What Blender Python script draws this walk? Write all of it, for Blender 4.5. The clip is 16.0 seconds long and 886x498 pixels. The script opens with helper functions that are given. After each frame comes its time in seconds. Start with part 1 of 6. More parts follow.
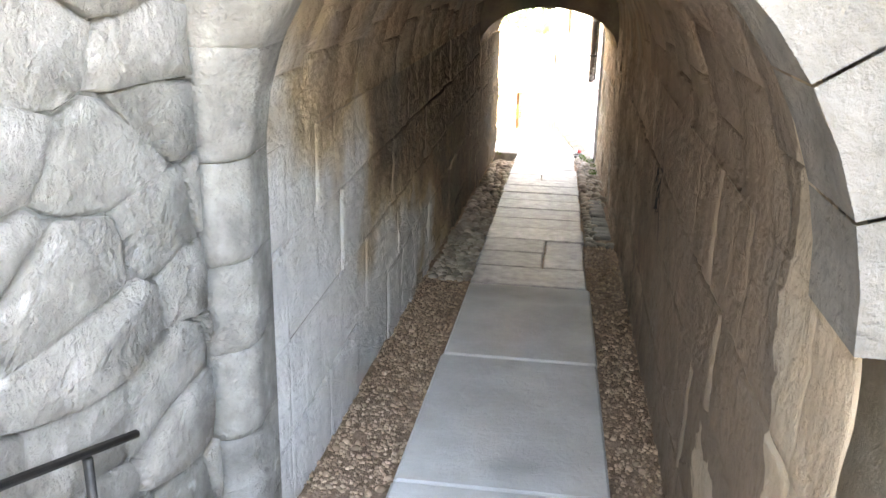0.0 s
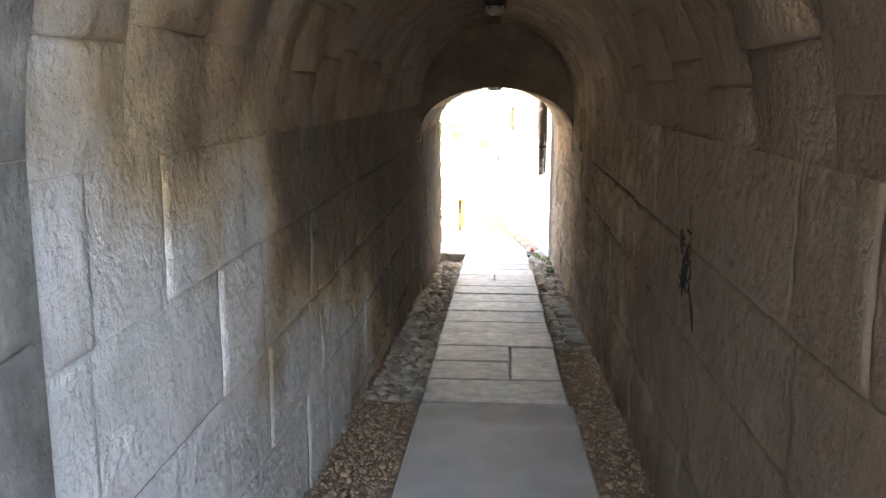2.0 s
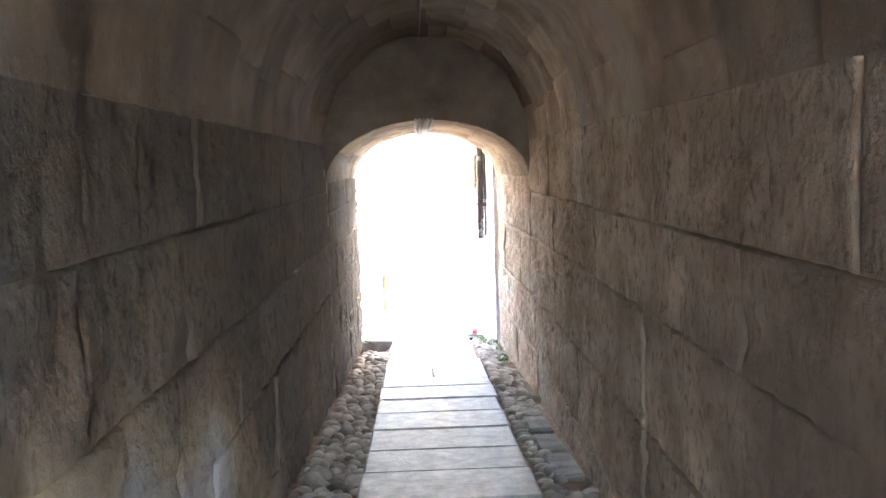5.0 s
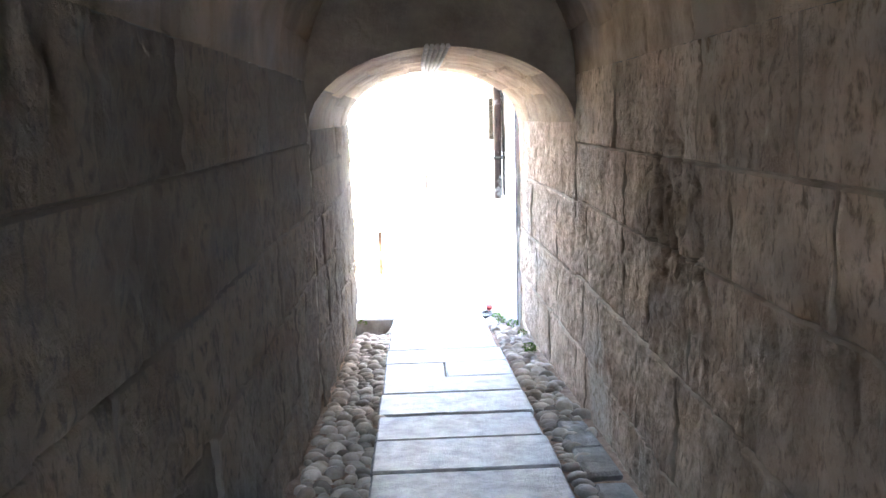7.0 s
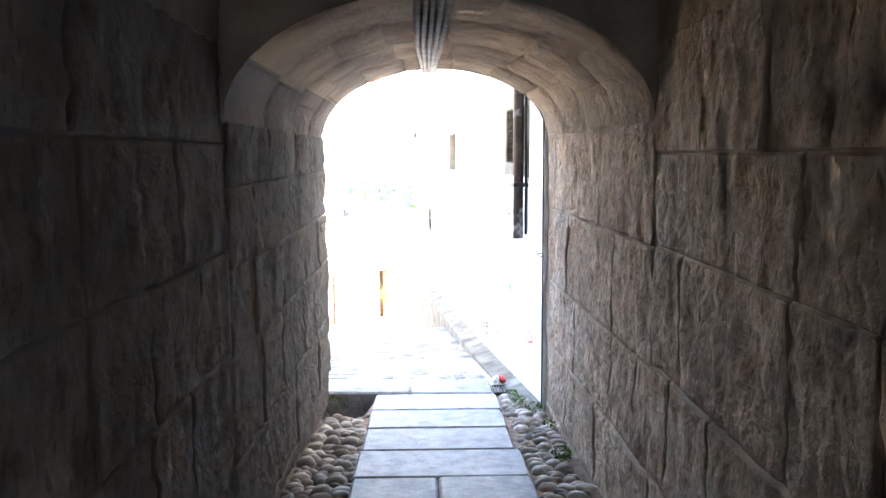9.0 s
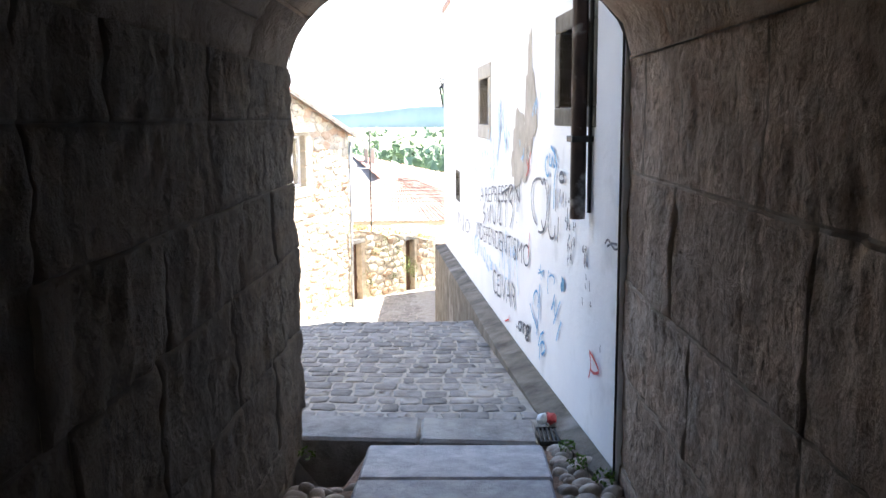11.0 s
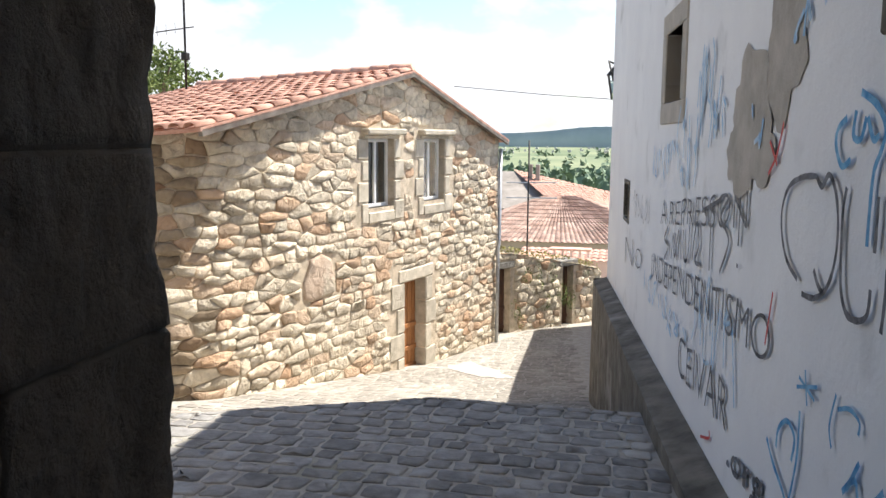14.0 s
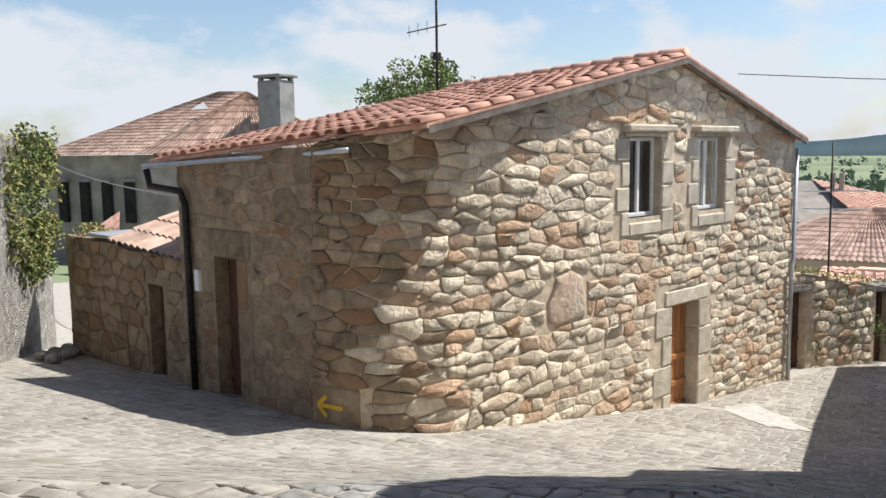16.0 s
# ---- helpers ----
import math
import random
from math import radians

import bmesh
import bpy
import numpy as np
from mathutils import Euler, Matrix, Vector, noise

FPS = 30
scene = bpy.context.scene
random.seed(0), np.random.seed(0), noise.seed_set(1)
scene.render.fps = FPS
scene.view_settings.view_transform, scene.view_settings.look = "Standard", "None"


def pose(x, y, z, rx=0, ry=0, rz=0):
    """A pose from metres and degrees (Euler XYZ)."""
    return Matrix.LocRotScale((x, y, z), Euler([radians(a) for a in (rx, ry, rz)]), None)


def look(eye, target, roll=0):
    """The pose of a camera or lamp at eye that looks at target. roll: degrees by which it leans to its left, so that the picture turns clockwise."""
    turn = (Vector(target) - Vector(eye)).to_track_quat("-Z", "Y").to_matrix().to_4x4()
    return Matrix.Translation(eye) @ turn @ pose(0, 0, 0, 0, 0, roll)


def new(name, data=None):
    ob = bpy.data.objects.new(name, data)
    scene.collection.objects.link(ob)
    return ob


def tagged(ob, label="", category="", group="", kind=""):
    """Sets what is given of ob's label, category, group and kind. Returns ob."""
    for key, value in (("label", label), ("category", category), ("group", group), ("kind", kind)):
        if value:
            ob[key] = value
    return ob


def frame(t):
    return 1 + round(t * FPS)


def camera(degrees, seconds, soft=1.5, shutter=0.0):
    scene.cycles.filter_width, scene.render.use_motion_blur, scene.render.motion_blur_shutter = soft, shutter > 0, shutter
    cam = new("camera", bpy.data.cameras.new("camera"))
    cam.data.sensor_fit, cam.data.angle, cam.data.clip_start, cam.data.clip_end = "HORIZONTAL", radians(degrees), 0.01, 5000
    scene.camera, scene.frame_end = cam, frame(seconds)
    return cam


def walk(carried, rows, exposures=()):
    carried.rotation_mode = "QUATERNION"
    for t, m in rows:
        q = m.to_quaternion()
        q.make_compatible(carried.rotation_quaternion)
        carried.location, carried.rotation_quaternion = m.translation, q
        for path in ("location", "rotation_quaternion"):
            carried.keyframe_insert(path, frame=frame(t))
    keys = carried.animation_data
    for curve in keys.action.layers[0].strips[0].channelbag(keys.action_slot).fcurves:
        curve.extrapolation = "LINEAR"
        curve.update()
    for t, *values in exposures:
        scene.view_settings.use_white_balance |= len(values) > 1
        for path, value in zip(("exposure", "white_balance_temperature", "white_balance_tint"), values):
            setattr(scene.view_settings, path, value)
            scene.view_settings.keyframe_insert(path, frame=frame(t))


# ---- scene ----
cam = camera(55.35, 16.0)
PATH = [
    (0.0, (0.477, 5.556, 1.754), (-0.138, 10.256, 0.164), 1.36),
    (0.5, (0.397, 5.983, 1.610), (-0.113, 10.799, 0.364), -0.25),
    (1.0, (0.367, 6.354, 1.465), (-0.108, 11.203, 0.339), 0.61),
    (1.5, (0.342, 6.682, 1.365), (-0.057, 11.558, 0.331), -0.71),
    (2.0, (0.318, 6.993, 1.237), (0.006, 11.896, 0.306), 0.14),
    (2.5, (0.324, 7.377, 1.041), (0.129, 12.353, 0.590), 0.56),
    (3.0, (0.298, 7.787, 0.986), (0.261, 12.778, 0.681), -1.90),
    (3.5, (0.286, 8.246, 0.967), (0.293, 13.227, 0.532), -0.04),
    (4.0, (0.252, 8.726, 0.920), (0.331, 13.707, 0.496), -1.14),
    (6.5, (0.134, 10.997, 0.808), (0.298, 15.941, 0.083), -1.67),
    (7.0, (0.095, 11.468, 0.790), (0.254, 16.404, 0.013), -1.61),
    (7.5, (0.088, 12.025, 0.713), (0.310, 16.967, -0.013), -0.86),
    (8.0, (0.134, 12.578, 0.671), (0.332, 17.533, 0.034), 0.48),
    (8.5, (0.152, 13.097, 0.629), (0.304, 18.050, -0.038), 0.22),
    (9.0, (0.228, 13.718, 0.582), (0.343, 18.685, 0.023), -0.29),
    (11.3, (0.358, 16.362, 0.404), (0.169, 21.297, -0.378), -0.54),
    (11.5, (0.365, 16.583, 0.370), (0.045, 21.516, -0.386), 0.17),
    (12.0, (0.341, 17.192, 0.303), (-0.056, 22.134, -0.348), 0.74),
    (12.5, (0.331, 17.785, 0.246), (-0.048, 22.718, -0.472), -0.14),
    (13.0, (0.346, 18.311, 0.214), (-0.245, 23.215, -0.561), 0.16),
    (13.5, (0.345, 18.853, 0.141), (-0.298, 23.754, -0.608), 1.27),
    (14.0, (0.369, 19.344, 0.108), (-0.693, 24.185, -0.554), 0.47),
    (14.5, (0.349, 19.833, 0.060), (-1.052, 24.598, -0.516), 1.82),
    (15.0, (0.305, 20.387, 0.011), (-1.468, 25.014, -0.656), 0.24),
    (15.5, (0.197, 20.802, -0.032), (-1.969, 25.276, -0.575), 1.02),
    (16.0, (0.096, 21.144, -0.096), (-2.478, 25.390, -0.678), -0.73),
]
EXPO = [(0.0, 5.77, 9900, 14), (0.5, 5.87, 9800, 14), (1.0, 5.97, 9500, 14), (1.5, 5.82, 9300, 15), (2.0, 5.42, 9100, 15), (2.5, 5.07, 9200, 16), (3.0, 5.52, 9000, 16), (3.5, 5.97, 8800, 16), (4.0, 6.22, 8400, 16), (6.5, 6.62, 6700, 12), (7.5, 6.37, 6550, 11), (8.5, 5.72, 6500, 10), (9.0, 5.12, 6450, 10), (11.3, 2.62, 6400, 12), (12.0, 1.97, 6450, 12), (13.0, 1.47, 6500, 12), (14.0, 1.09, 6450, 11), (15.0, 0.66, 6350, 11), (16.0, 0.52, 6250, 10)]
walk(cam, [(t, look(eye, target, roll)) for t, eye, target, roll in PATH], EXPO)

# ---- world and sun ----
SUN = Vector((0.45, 0.448, 1.0)).normalized()
world = bpy.data.worlds.new("sky")
scene.world = world
world.use_nodes = True
wt = world.node_tree
wn = wt.nodes
sky = wn.new("ShaderNodeTexSky")
sky.sky_type = "NISHITA"
sky.sun_disc = False
sky.sun_elevation = math.asin(SUN.z)
sky.sun_rotation = math.atan2(SUN.x, SUN.y)
# a broken layer of summer cloud, thickest low over the hills
wc = wn.new("ShaderNodeTexCoord")
wm = wn.new("ShaderNodeMapping")
wm.inputs["Scale"].default_value = (1, 1, 1.9)
wm.inputs["Location"].default_value = (0.35, 0.1, 0)
wno = wn.new("ShaderNodeTexNoise")
wno.inputs["Scale"].default_value, wno.inputs["Detail"].default_value, wno.inputs["Roughness"].default_value = 4.2, 10, 0.56
wsep = wn.new("ShaderNodeSeparateXYZ")
wlow = wn.new("ShaderNodeMapRange")
for k, val in zip(range(1, 5), (0.06, 0.3, 0.17, -0.13)):
    wlow.inputs[k].default_value = val
wadd = wn.new("ShaderNodeMath")
wramp = wn.new("ShaderNodeValToRGB")
wramp.color_ramp.elements[0].position, wramp.color_ramp.elements[1].position = 0.56, 0.66
wmix = wn.new("ShaderNodeMixRGB")
wmix.inputs[2].default_value = (5.5, 5.65, 5.85, 1)
wt.links.new(wc.outputs["Generated"], wm.inputs[0])
wt.links.new(wm.outputs[0], wno.inputs["Vector"])
wt.links.new(wc.outputs["Generated"], wsep.inputs[0])
wt.links.new(wsep.outputs["Z"], wlow.inputs[0])
wt.links.new(wno.outputs[0], wadd.inputs[0])
wt.links.new(wlow.outputs[0], wadd.inputs[1])
wt.links.new(wadd.outputs[0], wramp.inputs[0])
wt.links.new(wramp.outputs[0], wmix.inputs[0])
wt.links.new(sky.outputs[0], wmix.inputs[1])
wt.links.new(wmix.outputs[0], wn["Background"].inputs[0])
wn["Background"].inputs[1].default_value = 0.1
lamp = bpy.data.lights.new("sun", "SUN")
lamp.energy, lamp.angle, lamp.color = 5.0, radians(0.5), (1.0, 0.95, 0.86)
sun = new("sun", lamp)
sun.matrix_world = look(SUN * 60, (0, 0, 0))


# ---- materials ----
def mat(name, a, b, scale=3.0, rough=0.88, bump=0.35, fine=45.0, vary=0.25, blotch=None, metal=0.0, island=False, stretch=(1, 1, 1), pits=0.0, spec=0.3, deep=0.02):
    """Two-tone grain, broad stains, relief, and a brightness of its own for each piece."""
    m = bpy.data.materials.new(name)
    m.use_nodes = True
    nt = m.node_tree
    N, L = nt.nodes.new, nt.links.new
    bs = nt.nodes["Principled BSDF"]
    tc, mp = N("ShaderNodeTexCoord"), N("ShaderNodeMapping")
    mp.inputs["Scale"].default_value = stretch
    L(tc.outputs["Object"], mp.inputs[0])
    n1 = N("ShaderNodeTexNoise")
    n1.inputs["Scale"].default_value, n1.inputs["Detail"].default_value, n1.inputs["Roughness"].default_value = scale, 8, 0.62
    L(mp.outputs[0], n1.inputs["Vector"])
    r1 = N("ShaderNodeValToRGB")
    r1.color_ramp.elements[0].position, r1.color_ramp.elements[1].position = 0.34, 0.66
    r1.color_ramp.elements[0].color, r1.color_ramp.elements[1].color = (*a, 1), (*b, 1)
    L(n1.outputs[0], r1.inputs[0])
    out = r1.outputs[0]
    if blotch:
        n2, r2, mx = N("ShaderNodeTexNoise"), N("ShaderNodeValToRGB"), N("ShaderNodeMixRGB")
        n2.inputs["Scale"].default_value, n2.inputs["Detail"].default_value = blotch[1], 6
        r2.color_ramp.elements[0].position, r2.color_ramp.elements[1].position = blotch[2], blotch[2] + 0.16
        L(mp.outputs[0], n2.inputs["Vector"])
        L(n2.outputs[0], r2.inputs[0])
        L(r2.outputs[0], mx.inputs[0])
        L(out, mx.inputs[1])
        mx.inputs[2].default_value = (*blotch[0], 1)
        out = mx.outputs[0]
    if vary:
        src = N("ShaderNodeNewGeometry").outputs["Random Per Island"] if island else N("ShaderNodeObjectInfo").outputs["Random"]
        mr, hsv = N("ShaderNodeMapRange"), N("ShaderNodeHueSaturation")
        mr.inputs[3].default_value, mr.inputs[4].default_value = 1 - vary, 1 + vary
        L(src, mr.inputs[0])
        L(mr.outputs[0], hsv.inputs["Value"])
        L(out, hsv.inputs["Color"])
        out = hsv.outputs[0]
    L(out, bs.inputs["Base Color"])
    bs.inputs["Roughness"].default_value, bs.inputs["Metallic"].default_value = rough, metal
    bs.inputs["Specular IOR Level"].default_value = spec
    if bump:
        n3, bp = N("ShaderNodeTexNoise"), N("ShaderNodeBump")
        n3.inputs["Scale"].default_value, n3.inputs["Detail"].default_value, n3.inputs["Roughness"].default_value = fine, 6, 0.7
        L(mp.outputs[0], n3.inputs["Vector"])
        h = n3.outputs[0]
        if pits:
            vo, ad = N("ShaderNodeTexNoise"), N("ShaderNodeMath")
            vo.inputs["Scale"].default_value, vo.inputs["Detail"].default_value, vo.inputs["Distortion"].default_value = pits, 3, 0.8
            ad.operation = "MULTIPLY_ADD"
            ad.inputs[1].default_value = 1.6
            L(mp.outputs[0], vo.inputs["Vector"])
            L(vo.outputs[0], ad.inputs[0])
            L(h, ad.inputs[2])
            h = ad.outputs[0]
        bp.inputs["Strength"].default_value, bp.inputs["Distance"].default_value = bump, deep
        L(h, bp.inputs["Height"])
        L(bp.outputs[0], bs.inputs["Normal"])
    return m


BLOCK = mat("tunnel_stone", (0.32, 0.23, 0.165), (0.58, 0.44, 0.33), 3.4, 0.92, 0.9, 26, 0.18, ((0.44, 0.39, 0.33), 1.1, 0.55), pits=6, deep=0.036)
WEST = mat("west_stone", (0.24, 0.16, 0.105), (0.48, 0.35, 0.24), 3.0, 0.92, 0.85, 24, 0.22, ((0.36, 0.32, 0.28), 1.1, 0.55), pits=5, deep=0.034)


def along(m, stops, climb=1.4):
    """Painted tones that change along the passage with a ragged edge: (y, colour, cover) in order."""
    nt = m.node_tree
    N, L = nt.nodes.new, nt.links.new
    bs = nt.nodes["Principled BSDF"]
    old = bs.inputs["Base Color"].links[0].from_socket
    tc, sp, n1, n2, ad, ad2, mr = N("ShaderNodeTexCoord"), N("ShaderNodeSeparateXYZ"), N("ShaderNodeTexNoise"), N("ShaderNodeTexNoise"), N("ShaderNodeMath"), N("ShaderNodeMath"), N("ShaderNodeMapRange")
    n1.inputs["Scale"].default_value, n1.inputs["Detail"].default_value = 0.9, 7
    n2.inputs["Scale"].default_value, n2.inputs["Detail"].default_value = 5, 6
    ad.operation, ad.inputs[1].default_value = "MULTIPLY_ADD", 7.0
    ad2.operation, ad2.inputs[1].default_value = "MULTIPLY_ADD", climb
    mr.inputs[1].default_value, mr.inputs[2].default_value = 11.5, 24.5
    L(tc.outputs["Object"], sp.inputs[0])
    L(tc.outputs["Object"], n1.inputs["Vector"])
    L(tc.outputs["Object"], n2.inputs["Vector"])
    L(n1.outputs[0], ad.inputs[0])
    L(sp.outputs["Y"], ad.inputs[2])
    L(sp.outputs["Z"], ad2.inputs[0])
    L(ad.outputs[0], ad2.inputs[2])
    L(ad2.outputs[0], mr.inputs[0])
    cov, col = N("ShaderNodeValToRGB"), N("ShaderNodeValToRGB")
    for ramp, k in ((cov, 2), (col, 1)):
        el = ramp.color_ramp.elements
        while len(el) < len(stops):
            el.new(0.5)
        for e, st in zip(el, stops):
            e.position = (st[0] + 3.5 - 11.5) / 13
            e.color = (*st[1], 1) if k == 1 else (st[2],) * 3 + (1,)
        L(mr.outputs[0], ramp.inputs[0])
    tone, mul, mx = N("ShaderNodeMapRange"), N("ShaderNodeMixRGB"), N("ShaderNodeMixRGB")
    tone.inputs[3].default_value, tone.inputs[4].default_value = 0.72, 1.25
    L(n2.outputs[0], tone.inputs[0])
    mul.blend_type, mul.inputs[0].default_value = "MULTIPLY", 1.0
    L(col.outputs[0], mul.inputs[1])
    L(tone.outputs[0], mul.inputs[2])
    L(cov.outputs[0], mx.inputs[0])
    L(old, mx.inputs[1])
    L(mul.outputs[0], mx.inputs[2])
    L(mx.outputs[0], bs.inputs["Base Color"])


def pitted(m, dark, scale, lo, hi):
    """Small dark specks from stretched noise."""
    nt = m.node_tree
    N, L = nt.nodes.new, nt.links.new
    bs = nt.nodes["Principled BSDF"]
    old = bs.inputs["Base Color"].links[0].from_socket
    tc, mp, n1, rp, mx = N("ShaderNodeTexCoord"), N("ShaderNodeMapping"), N("ShaderNodeTexNoise"), N("ShaderNodeValToRGB"), N("ShaderNodeMixRGB")
    mp.inputs["Scale"].default_value = (1, 1, 0.5)
    n1.inputs["Scale"].default_value, n1.inputs["Detail"].default_value, n1.inputs["Roughness"].default_value, n1.inputs["Distortion"].default_value = scale, 5, 0.65, 0.2
    rp.color_ramp.elements[0].position, rp.color_ramp.elements[1].position = lo, hi
    rp.color_ramp.elements[0].color, rp.color_ramp.elements[1].color = (1, 1, 1, 1), (0, 0, 0, 1)
    L(tc.outputs["Object"], mp.inputs[0])
    L(mp.outputs[0], n1.inputs["Vector"])
    L(n1.outputs[0], rp.inputs[0])
    L(rp.outputs[0], mx.inputs[0])
    L(old, mx.inputs[1])
    mx.inputs[2].default_value = (*dark, 1)
    L(mx.outputs[0], bs.inputs["Base Color"])


def tinted(m, colour, island=False):
    """Some stones of another, rustier kind."""
    nt = m.node_tree
    N, L = nt.nodes.new, nt.links.new
    bs = nt.nodes["Principled BSDF"]
    old = bs.inputs["Base Color"].links[0].from_socket
    src = N("ShaderNodeNewGeometry").outputs["Random Per Island"] if island else N("ShaderNodeObjectInfo").outputs["Random"]
    ml, fr, mr, mx = N("ShaderNodeMath"), N("ShaderNodeMath"), N("ShaderNodeMapRange"), N("ShaderNodeMixRGB")
    ml.operation, ml.inputs[1].default_value = "MULTIPLY", 7.3
    fr.operation = "FRACT"
    mr.inputs[1].default_value, mr.inputs[2].default_value, mr.inputs[4].default_value = 0.62, 1.0, 0.75
    L(src, ml.inputs[0])
    L(ml.outputs[0], fr.inputs[0])
    L(fr.outputs[0], mr.inputs[0])
    L(mr.outputs[0], mx.inputs[0])
    L(old, mx.inputs[1])
    mx.inputs[2].default_value = (*colour, 1)
    L(mx.outputs[0], bs.inputs["Base Color"])


pitted(BLOCK, (0.2, 0.15, 0.11), 32, 0.33, 0.5)
pitted(WEST, (0.12, 0.09, 0.065), 26, 0.36, 0.5)
# Pale limewash and entrance light, then shade deeper in, put into colour.
WEST_LIME_SHADE = [(8.0, (0.8, 0.79, 0.78), 0.97), (10.7, (0.72, 0.7, 0.68), 0.92), (11.7, (0.56, 0.43, 0.28), 0.8), (12.4, (0.26, 0.2, 0.15), 0.45), (13.2, (0.12, 0.1, 0.08), 0.65), (15.2, (0.1, 0.085, 0.07), 0.8), (21.0, (0.1, 0.09, 0.072), 0.88)]
# Shade past the entrance put into the east side's colour, clearing further in.
EAST_SHADE = [(6.6, (0.5, 0.4, 0.29), 0.6), (7.2, (0.46, 0.36, 0.26), 0.5), (7.9, (0.15, 0.11, 0.08), 0.8), (12.0, (0.16, 0.115, 0.085), 0.74), (12.9, (0.2, 0.14, 0.1), 0.3), (13.8, (0.2, 0.15, 0.1), 0.0)]
VAULT = mat("vault_stone", (0.22, 0.15, 0.1), (0.42, 0.31, 0.21), 3.0, 0.92, 0.9, 24, 0.2, ((0.4, 0.3, 0.18), 1.1, 0.58), island=True, pits=4.5, deep=0.04)
VAULTW = mat("vault_west_stone", (0.24, 0.16, 0.105), (0.48, 0.35, 0.24), 3.0, 0.92, 1.0, 24, 0.18, ((0.36, 0.32, 0.28), 1.1, 0.55), island=True, pits=5, deep=0.034)
VAULTE = mat("vault_east_stone", (0.26, 0.185, 0.13), (0.48, 0.36, 0.26), 3.4, 0.92, 0.9, 26, 0.2, ((0.38, 0.33, 0.27), 1.1, 0.55), island=True, pits=6, deep=0.036)
along(WEST, WEST_LIME_SHADE, 2.2)
# The vault's west side carries the same limewash, light and shade in colour.
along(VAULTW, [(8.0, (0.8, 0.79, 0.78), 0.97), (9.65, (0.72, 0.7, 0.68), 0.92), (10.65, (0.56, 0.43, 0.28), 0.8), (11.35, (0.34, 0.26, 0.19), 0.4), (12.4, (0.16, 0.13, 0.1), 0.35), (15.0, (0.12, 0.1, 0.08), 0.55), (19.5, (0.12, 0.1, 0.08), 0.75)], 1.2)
along(BLOCK, EAST_SHADE, 0.6)
along(VAULTE, EAST_SHADE, 0.6)
JOINT = mat("old_joint", (0.2, 0.15, 0.11), (0.42, 0.34, 0.26), 4.5, 0.95, 0.5, 40, 0)
JOINTW = mat("dark_joint", (0.16, 0.12, 0.09), (0.3, 0.23, 0.17), 4.0, 0.95, 0.5, 40, 0)
along(JOINTW, WEST_LIME_SHADE, 2.2)
along(JOINT, EAST_SHADE, 0.6)
# Browner, darker copies of house stone and mortar, the front's shade put into colour.
SHADESTONE = mat("shaded_brown_stone", (0.18, 0.135, 0.09), (0.36, 0.28, 0.19), 4.5, 0.92, 0.8, 30, 0.22, ((0.22, 0.12, 0.07), 0.9, 0.62), pits=9)
SHADEBED = mat("shaded_brown_mortar", (0.2, 0.155, 0.105), (0.36, 0.285, 0.2), 6, 0.95, 0.7, 45, 0)
HASHLAR = mat("tan_dressed_stone", (0.45, 0.4, 0.31), (0.66, 0.59, 0.48), 5, 0.88, 0.6, 50, 0.14, ((0.5, 0.42, 0.3), 1.4, 0.6), pits=12)
DARKSTONE = mat("dark_stone", (0.10, 0.085, 0.07), (0.2, 0.17, 0.14), 2.5, 0.92, 0.5, 30, 0.15, island=True, pits=7)
MORTAR = mat("mortar", (0.2, 0.17, 0.13), (0.34, 0.29, 0.23), 6, 0.95, 0.6, 50, 0)
ASHLAR = mat("granite_quoin", (0.17, 0.162, 0.15), (0.33, 0.315, 0.29), 5, 0.88, 0.8, 50, 0.12, ((0.5, 0.48, 0.44), 5.0, 0.6), pits=9, deep=0.03)
GREYMORTAR = mat("grey_mortar", (0.16, 0.155, 0.14), (0.34, 0.33, 0.3), 6, 0.95, 0.6, 50, 0)
GREYSTONE = mat("grey_rubble", (0.25, 0.235, 0.21), (0.46, 0.435, 0.39), 5, 0.9, 1.0, 34, 0.15, ((0.66, 0.645, 0.61), 7.0, 0.6), pits=8, deep=0.06)
WORNFACE = mat("weathered_face", (0.13, 0.12, 0.105), (0.24, 0.225, 0.2), 3, 0.92, 0.9, 30, 0.1, ((0.36, 0.33, 0.28), 1.3, 0.56), pits=6, deep=0.04)
SLAB = mat("slab", (0.22, 0.222, 0.23), (0.42, 0.42, 0.425), 9, 0.62, 0.4, 90, 0.14, ((0.5, 0.49, 0.47), 1.8, 0.64), pits=14, spec=0.5)
EARTH = mat("earth", (0.2, 0.13, 0.09), (0.36, 0.25, 0.18), 14, 0.95, 0.9, 60, 0)
PEBBLE = mat("pebble", (0.28, 0.225, 0.175), (0.52, 0.46, 0.39), 9, 0.7, 0.25, 60, 0.4, island=True)
CONCRETE = mat("worn_concrete", (0.52, 0.51, 0.49), (0.66, 0.65, 0.63), 2.2, 0.8, 0.3, 60, 0.06, ((0.36, 0.35, 0.33), 1.1, 0.58), pits=14)
GRAVEL = mat("gravel", (0.26, 0.165, 0.11), (0.46, 0.33, 0.23), 9, 0.9, 0.25, 60, 0.35, island=True)
SETT = mat("sett", (0.17, 0.162, 0.152), (0.31, 0.3, 0.28), 7, 0.85, 0.55, 45, 0.24, ((0.42, 0.4, 0.36), 1.2, 0.6), pits=12)
SETTS = mat("sett_far", (0.17, 0.162, 0.152), (0.31, 0.3, 0.28), 7, 0.85, 0.55, 45, 0.24, ((0.42, 0.4, 0.36), 1.2, 0.6), pits=12, island=True)
